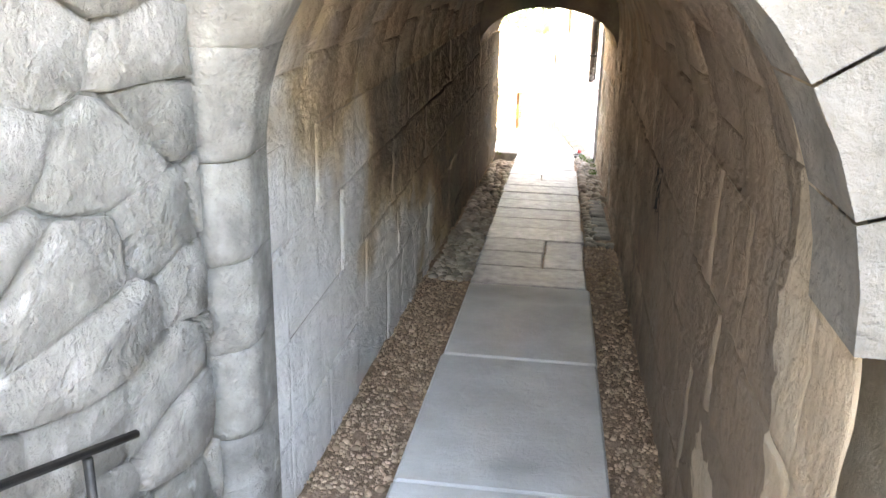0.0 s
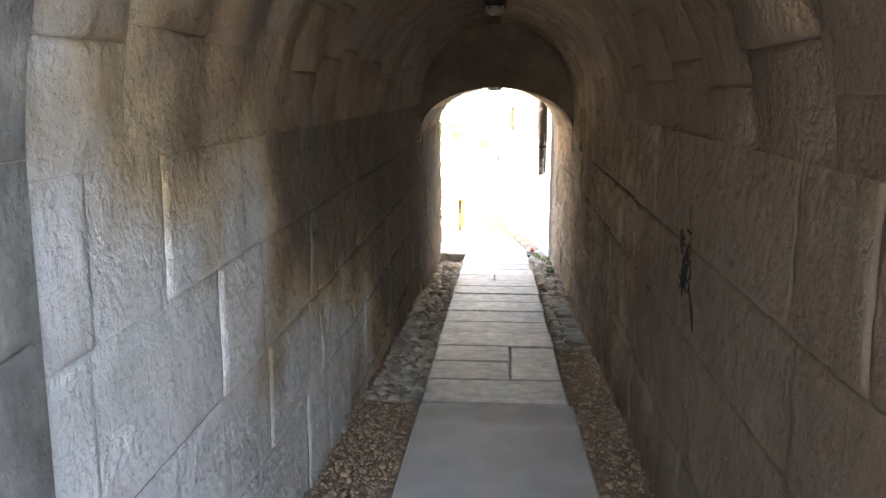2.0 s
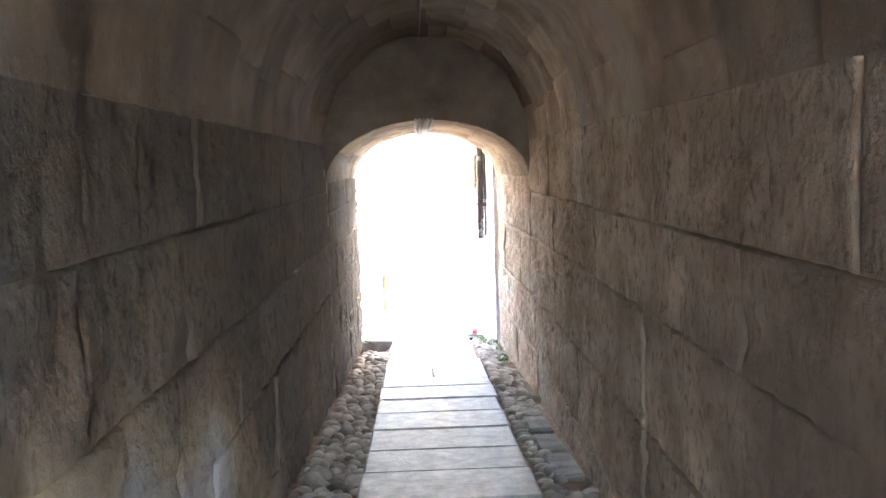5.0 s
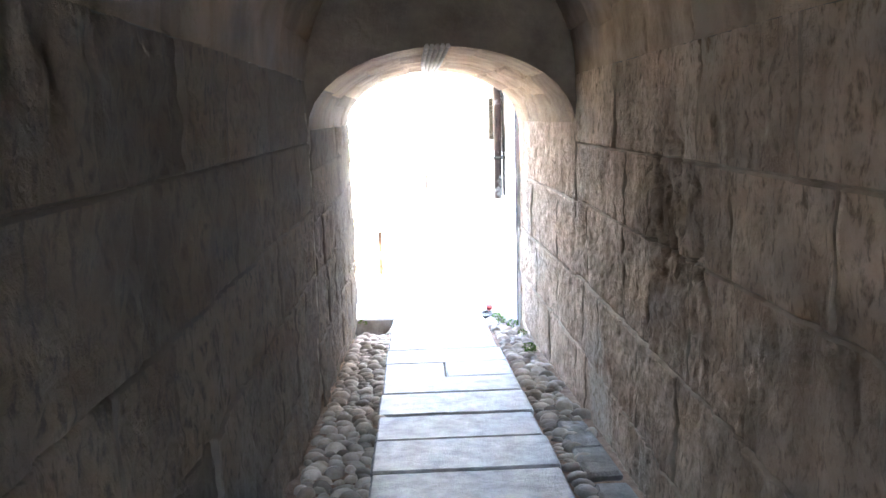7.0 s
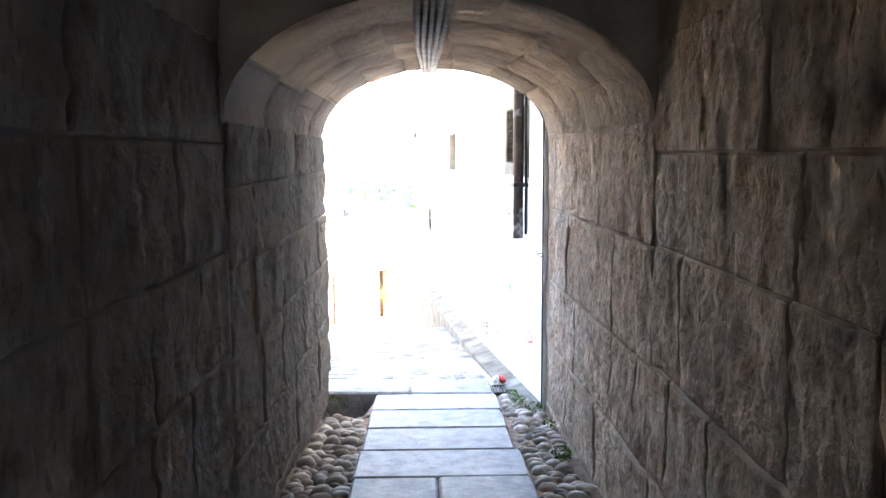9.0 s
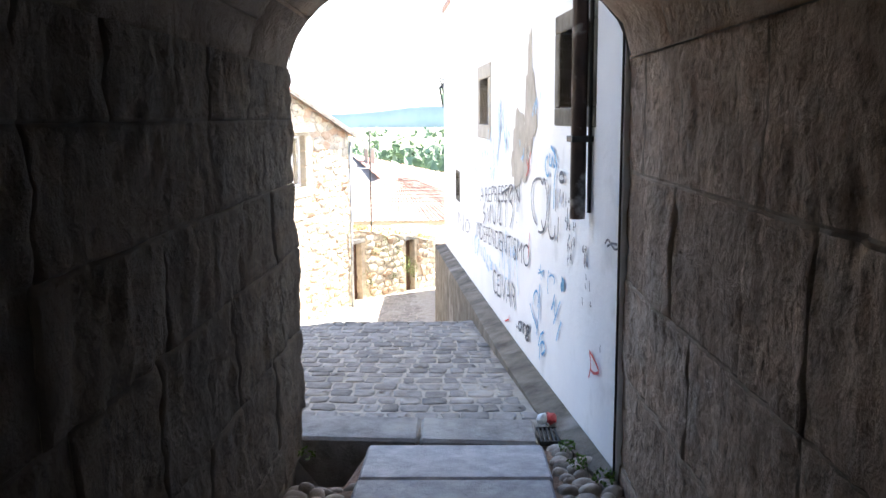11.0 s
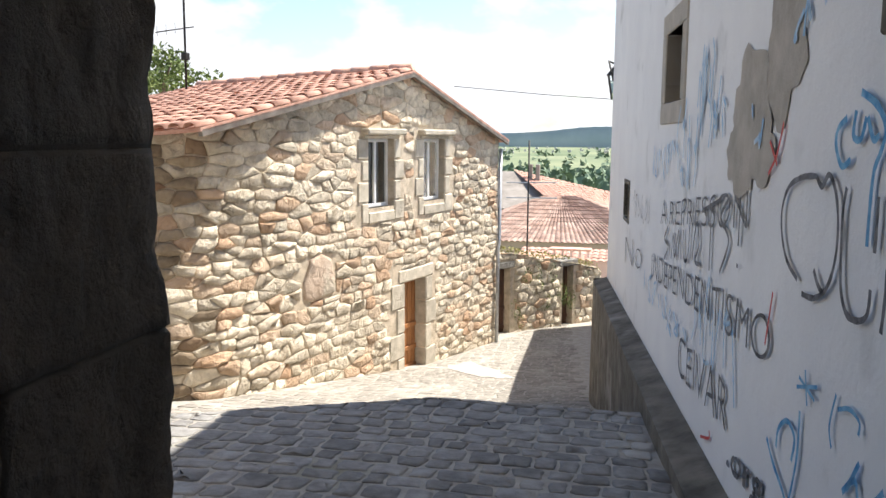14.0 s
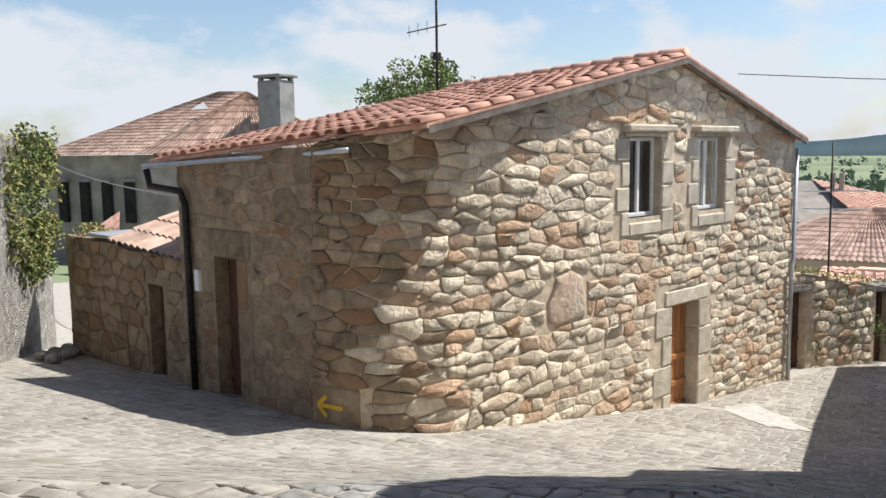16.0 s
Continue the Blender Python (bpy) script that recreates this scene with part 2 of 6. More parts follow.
# Lighter copy of the setts for the sunny street, sunlight put into colour.
SETTSUN = mat("sett_sunlit", (0.215, 0.195, 0.165), (0.345, 0.318, 0.275), 7, 0.85, 0.5, 45, 0.16, ((0.42, 0.39, 0.34), 1.2, 0.6), pits=12, island=True)
GROUT = mat("paving_joint", (0.31, 0.285, 0.245), (0.44, 0.41, 0.36), 8, 0.95, 0.7, 40, 0, ((0.2, 0.2, 0.13), 0.7, 0.6))
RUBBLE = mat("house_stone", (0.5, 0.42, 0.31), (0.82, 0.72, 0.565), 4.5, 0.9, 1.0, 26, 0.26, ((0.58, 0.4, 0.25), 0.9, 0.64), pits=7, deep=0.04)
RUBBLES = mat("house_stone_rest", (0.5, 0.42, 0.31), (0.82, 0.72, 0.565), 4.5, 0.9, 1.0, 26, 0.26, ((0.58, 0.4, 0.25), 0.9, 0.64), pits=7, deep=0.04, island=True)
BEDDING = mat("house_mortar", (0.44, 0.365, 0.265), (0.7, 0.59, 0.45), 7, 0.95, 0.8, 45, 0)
tinted(RUBBLE, (0.52, 0.3, 0.17))
tinted(RUBBLES, (0.52, 0.3, 0.17), True)
tinted(SHADESTONE, (0.26, 0.14, 0.075))
PLASTER = mat("lime_plaster", (0.78, 0.78, 0.78), (0.84, 0.84, 0.83), 1.6, 0.9, 0.25, 22, 0, ((0.6, 0.6, 0.585), 2.1, 0.6), pits=3)
CEMENT = mat("cement", (0.36, 0.33, 0.28), (0.5, 0.46, 0.4), 5, 0.95, 0.4, 40, 0)
PLINTH = mat("plinth_concrete", (0.09, 0.08, 0.062), (0.23, 0.205, 0.165), 4, 0.93, 0.9, 30, 0, ((0.36, 0.34, 0.3), 2.2, 0.58))
TERRA = mat("terracotta", (0.48, 0.24, 0.17), (0.7, 0.43, 0.33), 5, 0.85, 0.3, 50, 0.22, ((0.5, 0.36, 0.28), 1.1, 0.6))
TERRAS = mat("terracotta_old", (0.36, 0.235, 0.18), (0.56, 0.4, 0.32), 3, 0.9, 0.3, 40, 0.25, ((0.34, 0.29, 0.24), 0.8, 0.58), island=True)
OLDTILE = mat("brown_tiles", (0.28, 0.18, 0.14), (0.46, 0.33, 0.27), 2, 0.9, 0.3, 30, 0.25, island=True)
PINKROOF = mat("pink_tiles", (0.46, 0.24, 0.18), (0.6, 0.36, 0.28), 1.5, 0.9, 0.2, 20, 0.08, island=True)
BOARD = mat("painted_board", (0.11, 0.09, 0.075), (0.24, 0.21, 0.18), 5, 0.7, 0.2, 60, 0.05)
DOORWOOD = mat("varnished_wood", (0.28, 0.11, 0.035), (0.45, 0.2, 0.07), 4, 0.5, 0.25, 40, 0.1, stretch=(6, 6, 0.6), spec=0.4)
DARKWOOD = mat("dark_wood", (0.06, 0.03, 0.02), (0.14, 0.07, 0.04), 5, 0.7, 0.3, 40, 0.1, stretch=(6, 6, 0.6))
WHITEPAINT = mat("white_paint", (0.74, 0.74, 0.72), (0.82, 0.82, 0.8), 6, 0.5, 0.05, 40, 0)
IRON = mat("dark_metal", (0.02, 0.02, 0.02), (0.05, 0.048, 0.045), 12, 0.5, 0.2, 60, 0, metal=0.6)
ZINC = mat("zinc", (0.42, 0.43, 0.44), (0.58, 0.59, 0.6), 8, 0.45, 0.1, 50, 0, metal=0.7)
PIPE = mat("old_pipe", (0.035, 0.025, 0.022), (0.09, 0.06, 0.05), 5, 0.6, 0.3, 40, 0, ((0.55, 0.54, 0.53), 7, 0.56))
CABLE = mat("cable_sheath", (0.22, 0.2, 0.18), (0.4, 0.37, 0.34), 9, 0.7, 0.2, 40, 0.2)
BLACKPAINT = mat("black_spray", (0.035, 0.035, 0.038), (0.24, 0.24, 0.25), 16, 0.85, 0, 1, 0)
BLUEPAINT = mat("blue_spray", (0.04, 0.22, 0.46), (0.26, 0.5, 0.68), 16, 0.85, 0, 1, 0)
PALEBLUE = mat("faded_blue_spray", (0.18, 0.42, 0.66), (0.62, 0.71, 0.78), 14, 0.85, 0, 1, 0)
REDPAINT = mat("red_spray", (0.55, 0.05, 0.05), (0.62, 0.16, 0.14), 12, 0.85, 0, 1, 0)
YELLOW = mat("yellow_paint", (0.62, 0.38, 0.03), (0.7, 0.46, 0.06), 12, 0.8, 0, 1, 0)
# Near-black sheets put the shade of rooms behind windows and doors into colour.
DARK = mat("room_shade", (0.012, 0.011, 0.01), (0.03, 0.027, 0.024), 2, 0.95, 0, 1, 0)
LEAF = mat("leaf", (0.075, 0.115, 0.03), (0.19, 0.23, 0.07), 1.5, 0.7, 0, 1, 0.3, island=True)
DRYLEAF = mat("dry_leaf", (0.17, 0.17, 0.05), (0.34, 0.31, 0.13), 2, 0.8, 0, 1, 0.3, island=True)
MOSS = mat("moss", (0.06, 0.12, 0.02), (0.13, 0.22, 0.04), 12, 0.9, 0.4, 60, 0.2, island=True)
BARK = mat("bark", (0.1, 0.075, 0.05), (0.2, 0.15, 0.1), 8, 0.9, 0.6, 30, 0)
LAND = mat("valley_land", (0.12, 0.16, 0.085), (0.24, 0.26, 0.15), 0.006, 0.95, 0, 1, 0, ((0.05, 0.09, 0.035), 0.004, 0.54), stretch=(1, 0.45, 1))
# Distance haze and brightness are put into both hill colours.
HILL = mat("hazy_wooded_hill", (0.44, 0.5, 0.45), (0.52, 0.57, 0.52), 0.01, 0.95, 0, 1, 0)
HILLFAR = mat("hazy_far_hill", (0.7, 0.82, 0.9), (0.74, 0.85, 0.92), 0.01, 0.95, 0, 1, 0)
# Woods paled towards grey, haze put into their green.
WOODS = mat("hazy_valley_trees", (0.12, 0.17, 0.11), (0.2, 0.26, 0.17), 0.1, 0.9, 0, 1, 0.35, island=True)
VILLAGE = mat("far_walls", (0.6, 0.55, 0.5), (0.75, 0.7, 0.64), 0.05, 0.9, 0, 1, 0.2, island=True)
PINKWALL = mat("pink_render", (0.62, 0.46, 0.4), (0.7, 0.54, 0.47), 1.5, 0.9, 0.1, 30, 0)
GREYWALL = mat("grey_render", (0.2, 0.175, 0.15), (0.36, 0.325, 0.285), 0.9, 0.92, 0.2, 20, 0, ((0.2, 0.2, 0.19), 0.5, 0.6))
GLASS = bpy.data.materials.new("window_glass")
GLASS.use_nodes = True
gb = GLASS.node_tree.nodes["Principled BSDF"]
gb.inputs["Base Color"].default_value, gb.inputs["Roughness"].default_value = (0.9, 0.95, 0.95, 1), 0.03
gb.inputs["Transmission Weight"].default_value, gb.inputs["IOR"].default_value = 1.0, 1.2

PANE = bpy.data.materials.new("dark_window_glass")
PANE.use_nodes = True
gb = PANE.node_tree.nodes["Principled BSDF"]
gb.inputs["Base Color"].default_value, gb.inputs["Roughness"].default_value = (0.06, 0.07, 0.07, 1), 0.06
gb.inputs["Transmission Weight"].default_value, gb.inputs["IOR"].default_value = 1.0, 1.15
CHIMNEY = mat("chimney_render", (0.2, 0.195, 0.19), (0.33, 0.32, 0.31), 1.5, 0.92, 0.3, 20, 0, ((0.14, 0.135, 0.13), 0.8, 0.6))


# ---- mesh helpers ----
def ident(x, y, z):
    return Vector((x, y, z))


class Geo:
    """Vertices and faces gathered for one mesh."""

    def __init__(self):
        self.v, self.f = [], []

    def add(self, verts, faces):
        n = len(self.v)
        self.v += [tuple(p) for p in verts]
        self.f += [tuple(i + n for i in q) for q in faces]
        return self

    def box(self, a, b, fn=ident, ch=0.0):
        (x0, y0, z0), (x1, y1, z1) = a, b
        if ch <= 0:
            c = [(x0, y0, z0), (x1, y0, z0), (x1, y1, z0), (x0, y1, z0), (x0, y0, z1), (x1, y0, z1), (x1, y1, z1), (x0, y1, z1)]
            return self.add([fn(*p) for p in c], [(0, 3, 2, 1), (4, 5, 6, 7), (0, 1, 5, 4), (1, 2, 6, 5), (2, 3, 7, 6), (3, 0, 4, 7)])
        bm = bmesh.new()
        bmesh.ops.create_cube(bm, size=1)
        for p in bm.verts:
            p.co = Vector((x0 + (p.co.x + 0.5) * (x1 - x0), y0 + (p.co.y + 0.5) * (y1 - y0), z0 + (p.co.z + 0.5) * (z1 - z0)))
        bmesh.ops.bevel(bm, geom=bm.edges[:], offset=min(ch, abs(x1 - x0) * 0.4, abs(y1 - y0) * 0.4, abs(z1 - z0) * 0.4), segments=1, affect="EDGES")
        bm.verts.index_update()
        self.add([fn(*p.co) for p in bm.verts], [[p.index for p in q.verts] for q in bm.faces])
        bm.free()
        return self

    def tube(self, pts, r, n=8, cap=True):
        pts = [Vector(p) for p in pts]
        rs = r if isinstance(r, (list, tuple)) else [r] * len(pts)
        rows = []
        for i, p in enumerate(pts):
            d = (pts[min(i + 1, len(pts) - 1)] - pts[max(i - 1, 0)]).normalized()
            s = d.cross(Vector((0, 0, 1)) if abs(d.z) < 0.95 else Vector((1, 0, 0))).normalized()
            t = s.cross(d)
            rows.append([p + (s * math.cos(k * math.tau / n) + t * math.sin(k * math.tau / n)) * rs[i] for k in range(n)])
        f = [(j * n + k, j * n + (k + 1) % n, (j + 1) * n + (k + 1) % n, (j + 1) * n + k) for j in range(len(pts) - 1) for k in range(n)]
        if cap:
            f += [tuple(range(n))[::-1], tuple((len(pts) - 1) * n + k for k in range(n))]
        return self.add([p for row in rows for p in row], f)


def obj(name, geo, material, parent=None, label="", smooth=False):
    me = bpy.data.meshes.new(name)
    me.from_pydata(geo.v, [], geo.f)
    me.update()
    me.materials.append(material)
    if smooth:
        me.polygons.foreach_set("use_smooth", [True] * len(me.polygons))
    ob = new(name, me)
    if parent:
        ob.parent = parent
    if label:
        ob["label"] = label
    return ob


def thing(name, at, label, category, group="", kind=""):
    ob = new(name)
    ob.location = at
    bpy.context.view_layer.update()
    return tagged(ob, label, category, group, kind)


def under(parent, ob):
    """Hang a mesh built in world coordinates under a thing that stands elsewhere."""
    ob.parent = parent
    ob.matrix_parent_inverse = parent.matrix_world.inverted()
    return ob


def part(name, geo, material, parent, label="", smooth=False):
    return under(parent, obj(name, geo, material, None, label, smooth))


rng = random.Random(7)


def nz(x, y, z=0.0):
    return noise.noise((x, y, z))


def strip_wall(geo, fn, u0, u1, low, high, holes, d0, d1, step=1.0, lift=1.0):
    """A thick wall in one skin along u between low(u) and high(u), with holes (u0, u1, z0, z1) left open."""
    us = sorted({u0, u1, *[h for q in holes for h in q[:2] if u0 < h < u1], *np.arange(u0 + step, u1 - 0.05, step).round(3).tolist()})
    zlo, zhi = min(low(u) for u in us), max(high(u) for u in us)
    zs = sorted({zlo, zhi, *[h for q in holes for h in q[2:] if zlo < h < zhi], *np.arange(zlo + lift, zhi - 0.05, lift).round(3).tolist()})
    solid = {(i, j) for i in range(len(us) - 1) for j in range(len(zs) - 1)
             if not any(q[0] < (us[i] + us[i + 1]) / 2 < q[1] and q[2] < (zs[j] + zs[j + 1]) / 2 < q[3] for q in holes)
             and zs[j] < max(high(us[i]), high(us[i + 1])) - 1e-6 and zs[j + 1] > min(low(us[i]), low(us[i + 1])) + 1e-6}
    at, v, f = {}, [], []

    def k(i, j, d):
        if (i, j, d) not in at:
            at[i, j, d] = len(v)
            v.append(fn(us[i], d, min(max(zs[j], low(us[i])), high(us[i]))))
        return at[i, j, d]

    for i, j in sorted(solid):
        c = ((i, j), (i + 1, j), (i + 1, j + 1), (i, j + 1))
        f += [tuple(k(*p, d1) for p in c), tuple(k(*p, d0) for p in c[::-1])]
        for n, (a, b) in zip(((i, j - 1), (i + 1, j), (i, j + 1), (i - 1, j)), zip(c, c[1:] + c[:1])):
            if n not in solid:
                f.append((k(*a, d0), k(*b, d0), k(*b, d1), k(*a, d1)))
    geo.add(v, f)


def clip(poly, nx, ny, c):
    """Keep the side of a convex outline where nx*x + ny*y <= c."""
    out = []
    for (ax, ay), (bx, by) in zip(poly, poly[1:] + poly[:1]):
        da, db = nx * ax + ny * ay - c, nx * bx + ny * by - c
        if da <= 0:
            out.append((ax, ay))
        if (da < 0) != (db < 0) and da != db:
            t = da / (da - db)
            out.append((ax + (bx - ax) * t, ay + (by - ay) * t))
    return out


def cells(u0, u1, z0, z1, w, h, seed, loose=0.36, drop=0.14, wave=0.05):
    """Outlines of fitted, irregular stones about w by h over a strip, each stretching to meet its neighbours."""
    r = random.Random(seed)
    nu, nv = int((u1 - u0) / w) + 3, int((z1 - z0) / h) + 3
    site = {}
    for j in range(nv):
        for i in range(nu):
            if r.random() > drop:
                site[i, j] = (u0 + (i - 0.5 + 0.5 * (j % 2) + r.uniform(-loose, loose)) * w, z0 + (j - 0.5 + 0.7 * r.uniform(-loose, loose)) * h + wave * nz(i * w * 0.8, j * h * 0.8, seed))
    k = (w / h) ** 1.38
    out = []
    for (i, j), (a, b) in site.items():
        p = [(a - 1.3 * w, b - 1.3 * h), (a + 1.3 * w, b - 1.3 * h), (a + 1.3 * w, b + 1.3 * h), (a - 1.3 * w, b + 1.3 * h)]
        for dj in (-2, -1, 0, 1, 2):
            for di in (-2, -1, 0, 1, 2):
                q = site.get((i + di, j + dj))
                if q and (di or dj):
                    nx, ny = q[0] - a, (q[1] - b) * k * k
                    p = clip(p, nx, ny, nx * (q[0] + a) / 2 + ny * (q[1] + b) / 2)
        p = clip(clip(p, 1, 0, u1), -1, 0, -u0)
        if len(p) > 2:
            out.append(p)
    return out


def stone_mesh(p, fn, gap, proud, rough, r, base=-0.02, bevel=0.1):
    """One rough stone on an outline: flanks, a broken edge and an uneven, slightly tilted face. The last value counts the flanks."""
    ring = []
    for (ax, ay), (bx, by) in zip(p, p[1:] + p[:1]):
        ln = math.hypot(bx - ax, by - ay)
        if ln < 0.025:
            continue
        ring.append((ax, ay))
        if ln > 0.11 and len(ring) < 11:
            t, o = r.uniform(0.35, 0.65), r.uniform(-rough, rough * 0.4)
            ring.append((ax + (bx - ax) * t - (by - ay) / ln * o, ay + (by - ay) * t + (bx - ax) / ln * o))
    n = len(ring)
    if n < 4:
        return None
    cu, cz = sum(q[0] for q in ring) / n, sum(q[1] for q in ring) / n
    wide = max(q[0] for q in ring) - min(q[0] for q in ring)
    tall = max(q[1] for q in ring) - min(q[1] for q in ring)
    if min(wide, tall) < 0.045:
        return None
    tu, tv = (r.uniform(-1, 1) * min(0.09, proud * 0.6 / max(wide, tall)) for _ in range(2))

    def inset(q, g):
        d = math.hypot(q[0] - cu, q[1] - cz)
        f = max(0.3, 1 - g / max(d, 0.02))
        return cu + (q[0] - cu) * f, cz + (q[1] - cz) * f

    v = []
    for k, g in enumerate((gap, gap + 0.006, gap + 0.012 + bevel * min(wide, tall))):
        for q in ring:
            x, y = inset(q, g * (r.uniform(0.6, 1.7) if k else 1.0))
            d = base if k == 0 else proud * (r.uniform(0.4, 0.95) if k == 1 else r.uniform(0.75, 1.3)) + (tu * (x - cu) + tv * (y - cz)) * (0.5 if k == 1 else 1)
            v.append(fn(x, d, y))
    v.append(fn(cu + wide * r.uniform(-0.2, 0.2), proud * r.uniform(0.75, 1.35), cz + tall * r.uniform(-0.2, 0.2)))
    f = [(k * n + i, k * n + (i + 1) % n, k * n + n + (i + 1) % n, k * n + n + i) for k in (0, 1) for i in range(n)]
    return v, f + [(2 * n + i, 2 * n + (i + 1) % n, 3 * n) for i in range(n)], n


def dress(ob, flags):
    """Worn smooth faces with crisp broken flanks."""
    ob.data.polygons.foreach_set("use_smooth", flags)
    return ob


def rubble(host, fn, u0, u1, low, high, holes, w, h, proud, material, rest, seed, near=0.0, limit=300, gap=0.008, rough=0.02, loose=0.36, drop=0.14, bevel=0.09):
    """Fitted rough stones over fn(u, d, z); those nearest as parts of host, the others joined."""
    r = random.Random(seed)
    z0 = min(low(u) for u in np.linspace(u0, u1, 15)) - 0.1
    z1 = max(high(u) for u in np.linspace(u0, u1, 25))
    stones = []
    for p in cells(u0, u1, z0, z1, w, h, seed, loose, drop):
        cu, cz = sum(q[0] for q in p) / len(p), sum(q[1] for q in p) / len(p)
        if any(a < cu < b and c < cz < d for a, b, c, d in holes):
            continue
        for a, b, c, d in holes:
            side = max(((a - cu) / w, 0), ((cu - b) / w, 1), ((c - cz) / h, 2), ((cz - d) / h, 3))[1]
            if p:
                p = clip(p, *((1, 0, a), (-1, 0, -b), (0, 1, c), (0, -1, -d))[side])
        p = [(q, min(max(z, low(q) - 0.05), high(q))) for q, z in p]
        m = stone_mesh(p, fn, gap, (proud(cu) if callable(proud) else proud) * r.uniform(0.5, 1.4), rough, r, -0.02, bevel) if len(p) > 2 else None
        if m:
            stones.append((abs(cu - near), m, cu))
    stones.sort(key=lambda q: q[0])
    for _, (v, f, n), cu in stones[:limit]:
        dress(part("stone", Geo().add(v, f), material(cu) if callable(material) else material, host), [i >= n for i in range(len(f))])
    g, flags = Geo(), []
    for _, (v, f, n), cu in stones[limit:]:
        g.add(v, f)
        flags += [i >= n for i in range(len(f))]
    if g.v:
        tagged(dress(part("rubble_infill", g, rest, host), flags), kind="stuff")


def clump(geo, c, rx, rz, n, leaf, r):
    """Leaves scattered through an uneven ball."""
    for _ in range(n):
        d = Vector((r.gauss(0, 1), r.gauss(0, 1), r.gauss(0, 1))).normalized() * r.uniform(0.55, 1.0) ** 0.6
        p = Vector(c) + Vector((d.x * rx, d.y * rx, d.z * rz))
        a = Vector((r.gauss(0, 1), r.gauss(0, 1), r.gauss(0, 1))).normalized() * leaf * r.uniform(0.6, 1.3)
        b = a.cross(Vector((r.gauss(0, 1), r.gauss(0, 1), r.gauss(0, 1)))).normalized() * leaf * 0.5
        geo.add([p - a, p + b, p + a, p - b], [(0, 1, 2, 3)])


# ---- plan of the passage: y runs down it, the floor falls, the vault is level ----
XL, XR, YJ = -0.62, 1.18, 17.35
XC, RV = (XL + XR) / 2, (XR - XL) / 2
SPRING, RISE, SPRING_LOW, RISE_LOW = 1.05, 0.95, 0.72, 0.54


def y_in(x):
    return 8.2 - 0.575 * (x - XL)


def y_out(x):
    return 21.0 - 0.417 * (x - XL)


def tz(y):
    return 0.065 - 0.0739 * y


def sunk(y):
    """The cobbled gutter drops away before the kerb."""
    return 0.04 * max(0, min(1, (y - 18.5) / 1.5)) + 0.2 * max(0, min(1, (y - 20.25) / 0.4))


def gz(x, y):
    """Height of the street: a terrace before the passage, a steep drop, then the falling lane."""
    if y > 60:
        return max(-45.0, gz(x, 60) - (y - 60) * 0.28)
    terrace = -1.50 - 0.074 * (y - 21)
    steep = -1.80 - 0.33 * (y - (25.2 + 0.5 * max(-6, min(0, x + 1))))
    slope = -3.2 + 0.0175 * (max(-20, x) + 5) - 0.173 * (min(y, 34.5) - 28.4) - 0.085 * max(0, y - 34.5)
    up = min(terrace, steep)
    k = 0.25
    h = max(0, k - abs(slope - up)) / k
    return max(slope, up) + h * h * k * 0.25


def xe(y):
    """East wall of the passage."""
    return 1.10 + 0.0134 * (y - 8) if y < YJ else 1.225 - 0.0155 * (y - YJ)


def arch(zs, rise, yf, out=0.0, n=18):
    pts = []
    for a in np.linspace(0, math.pi, n + 1):
        y = yf(XC - RV * math.cos(a))
        pts.append(Vector(((xe(y) + XL) / 2 - ((xe(y) - XL) / 2 + out) * math.cos(a), y, zs + (rise + out) * math.sin(a))))
    return pts


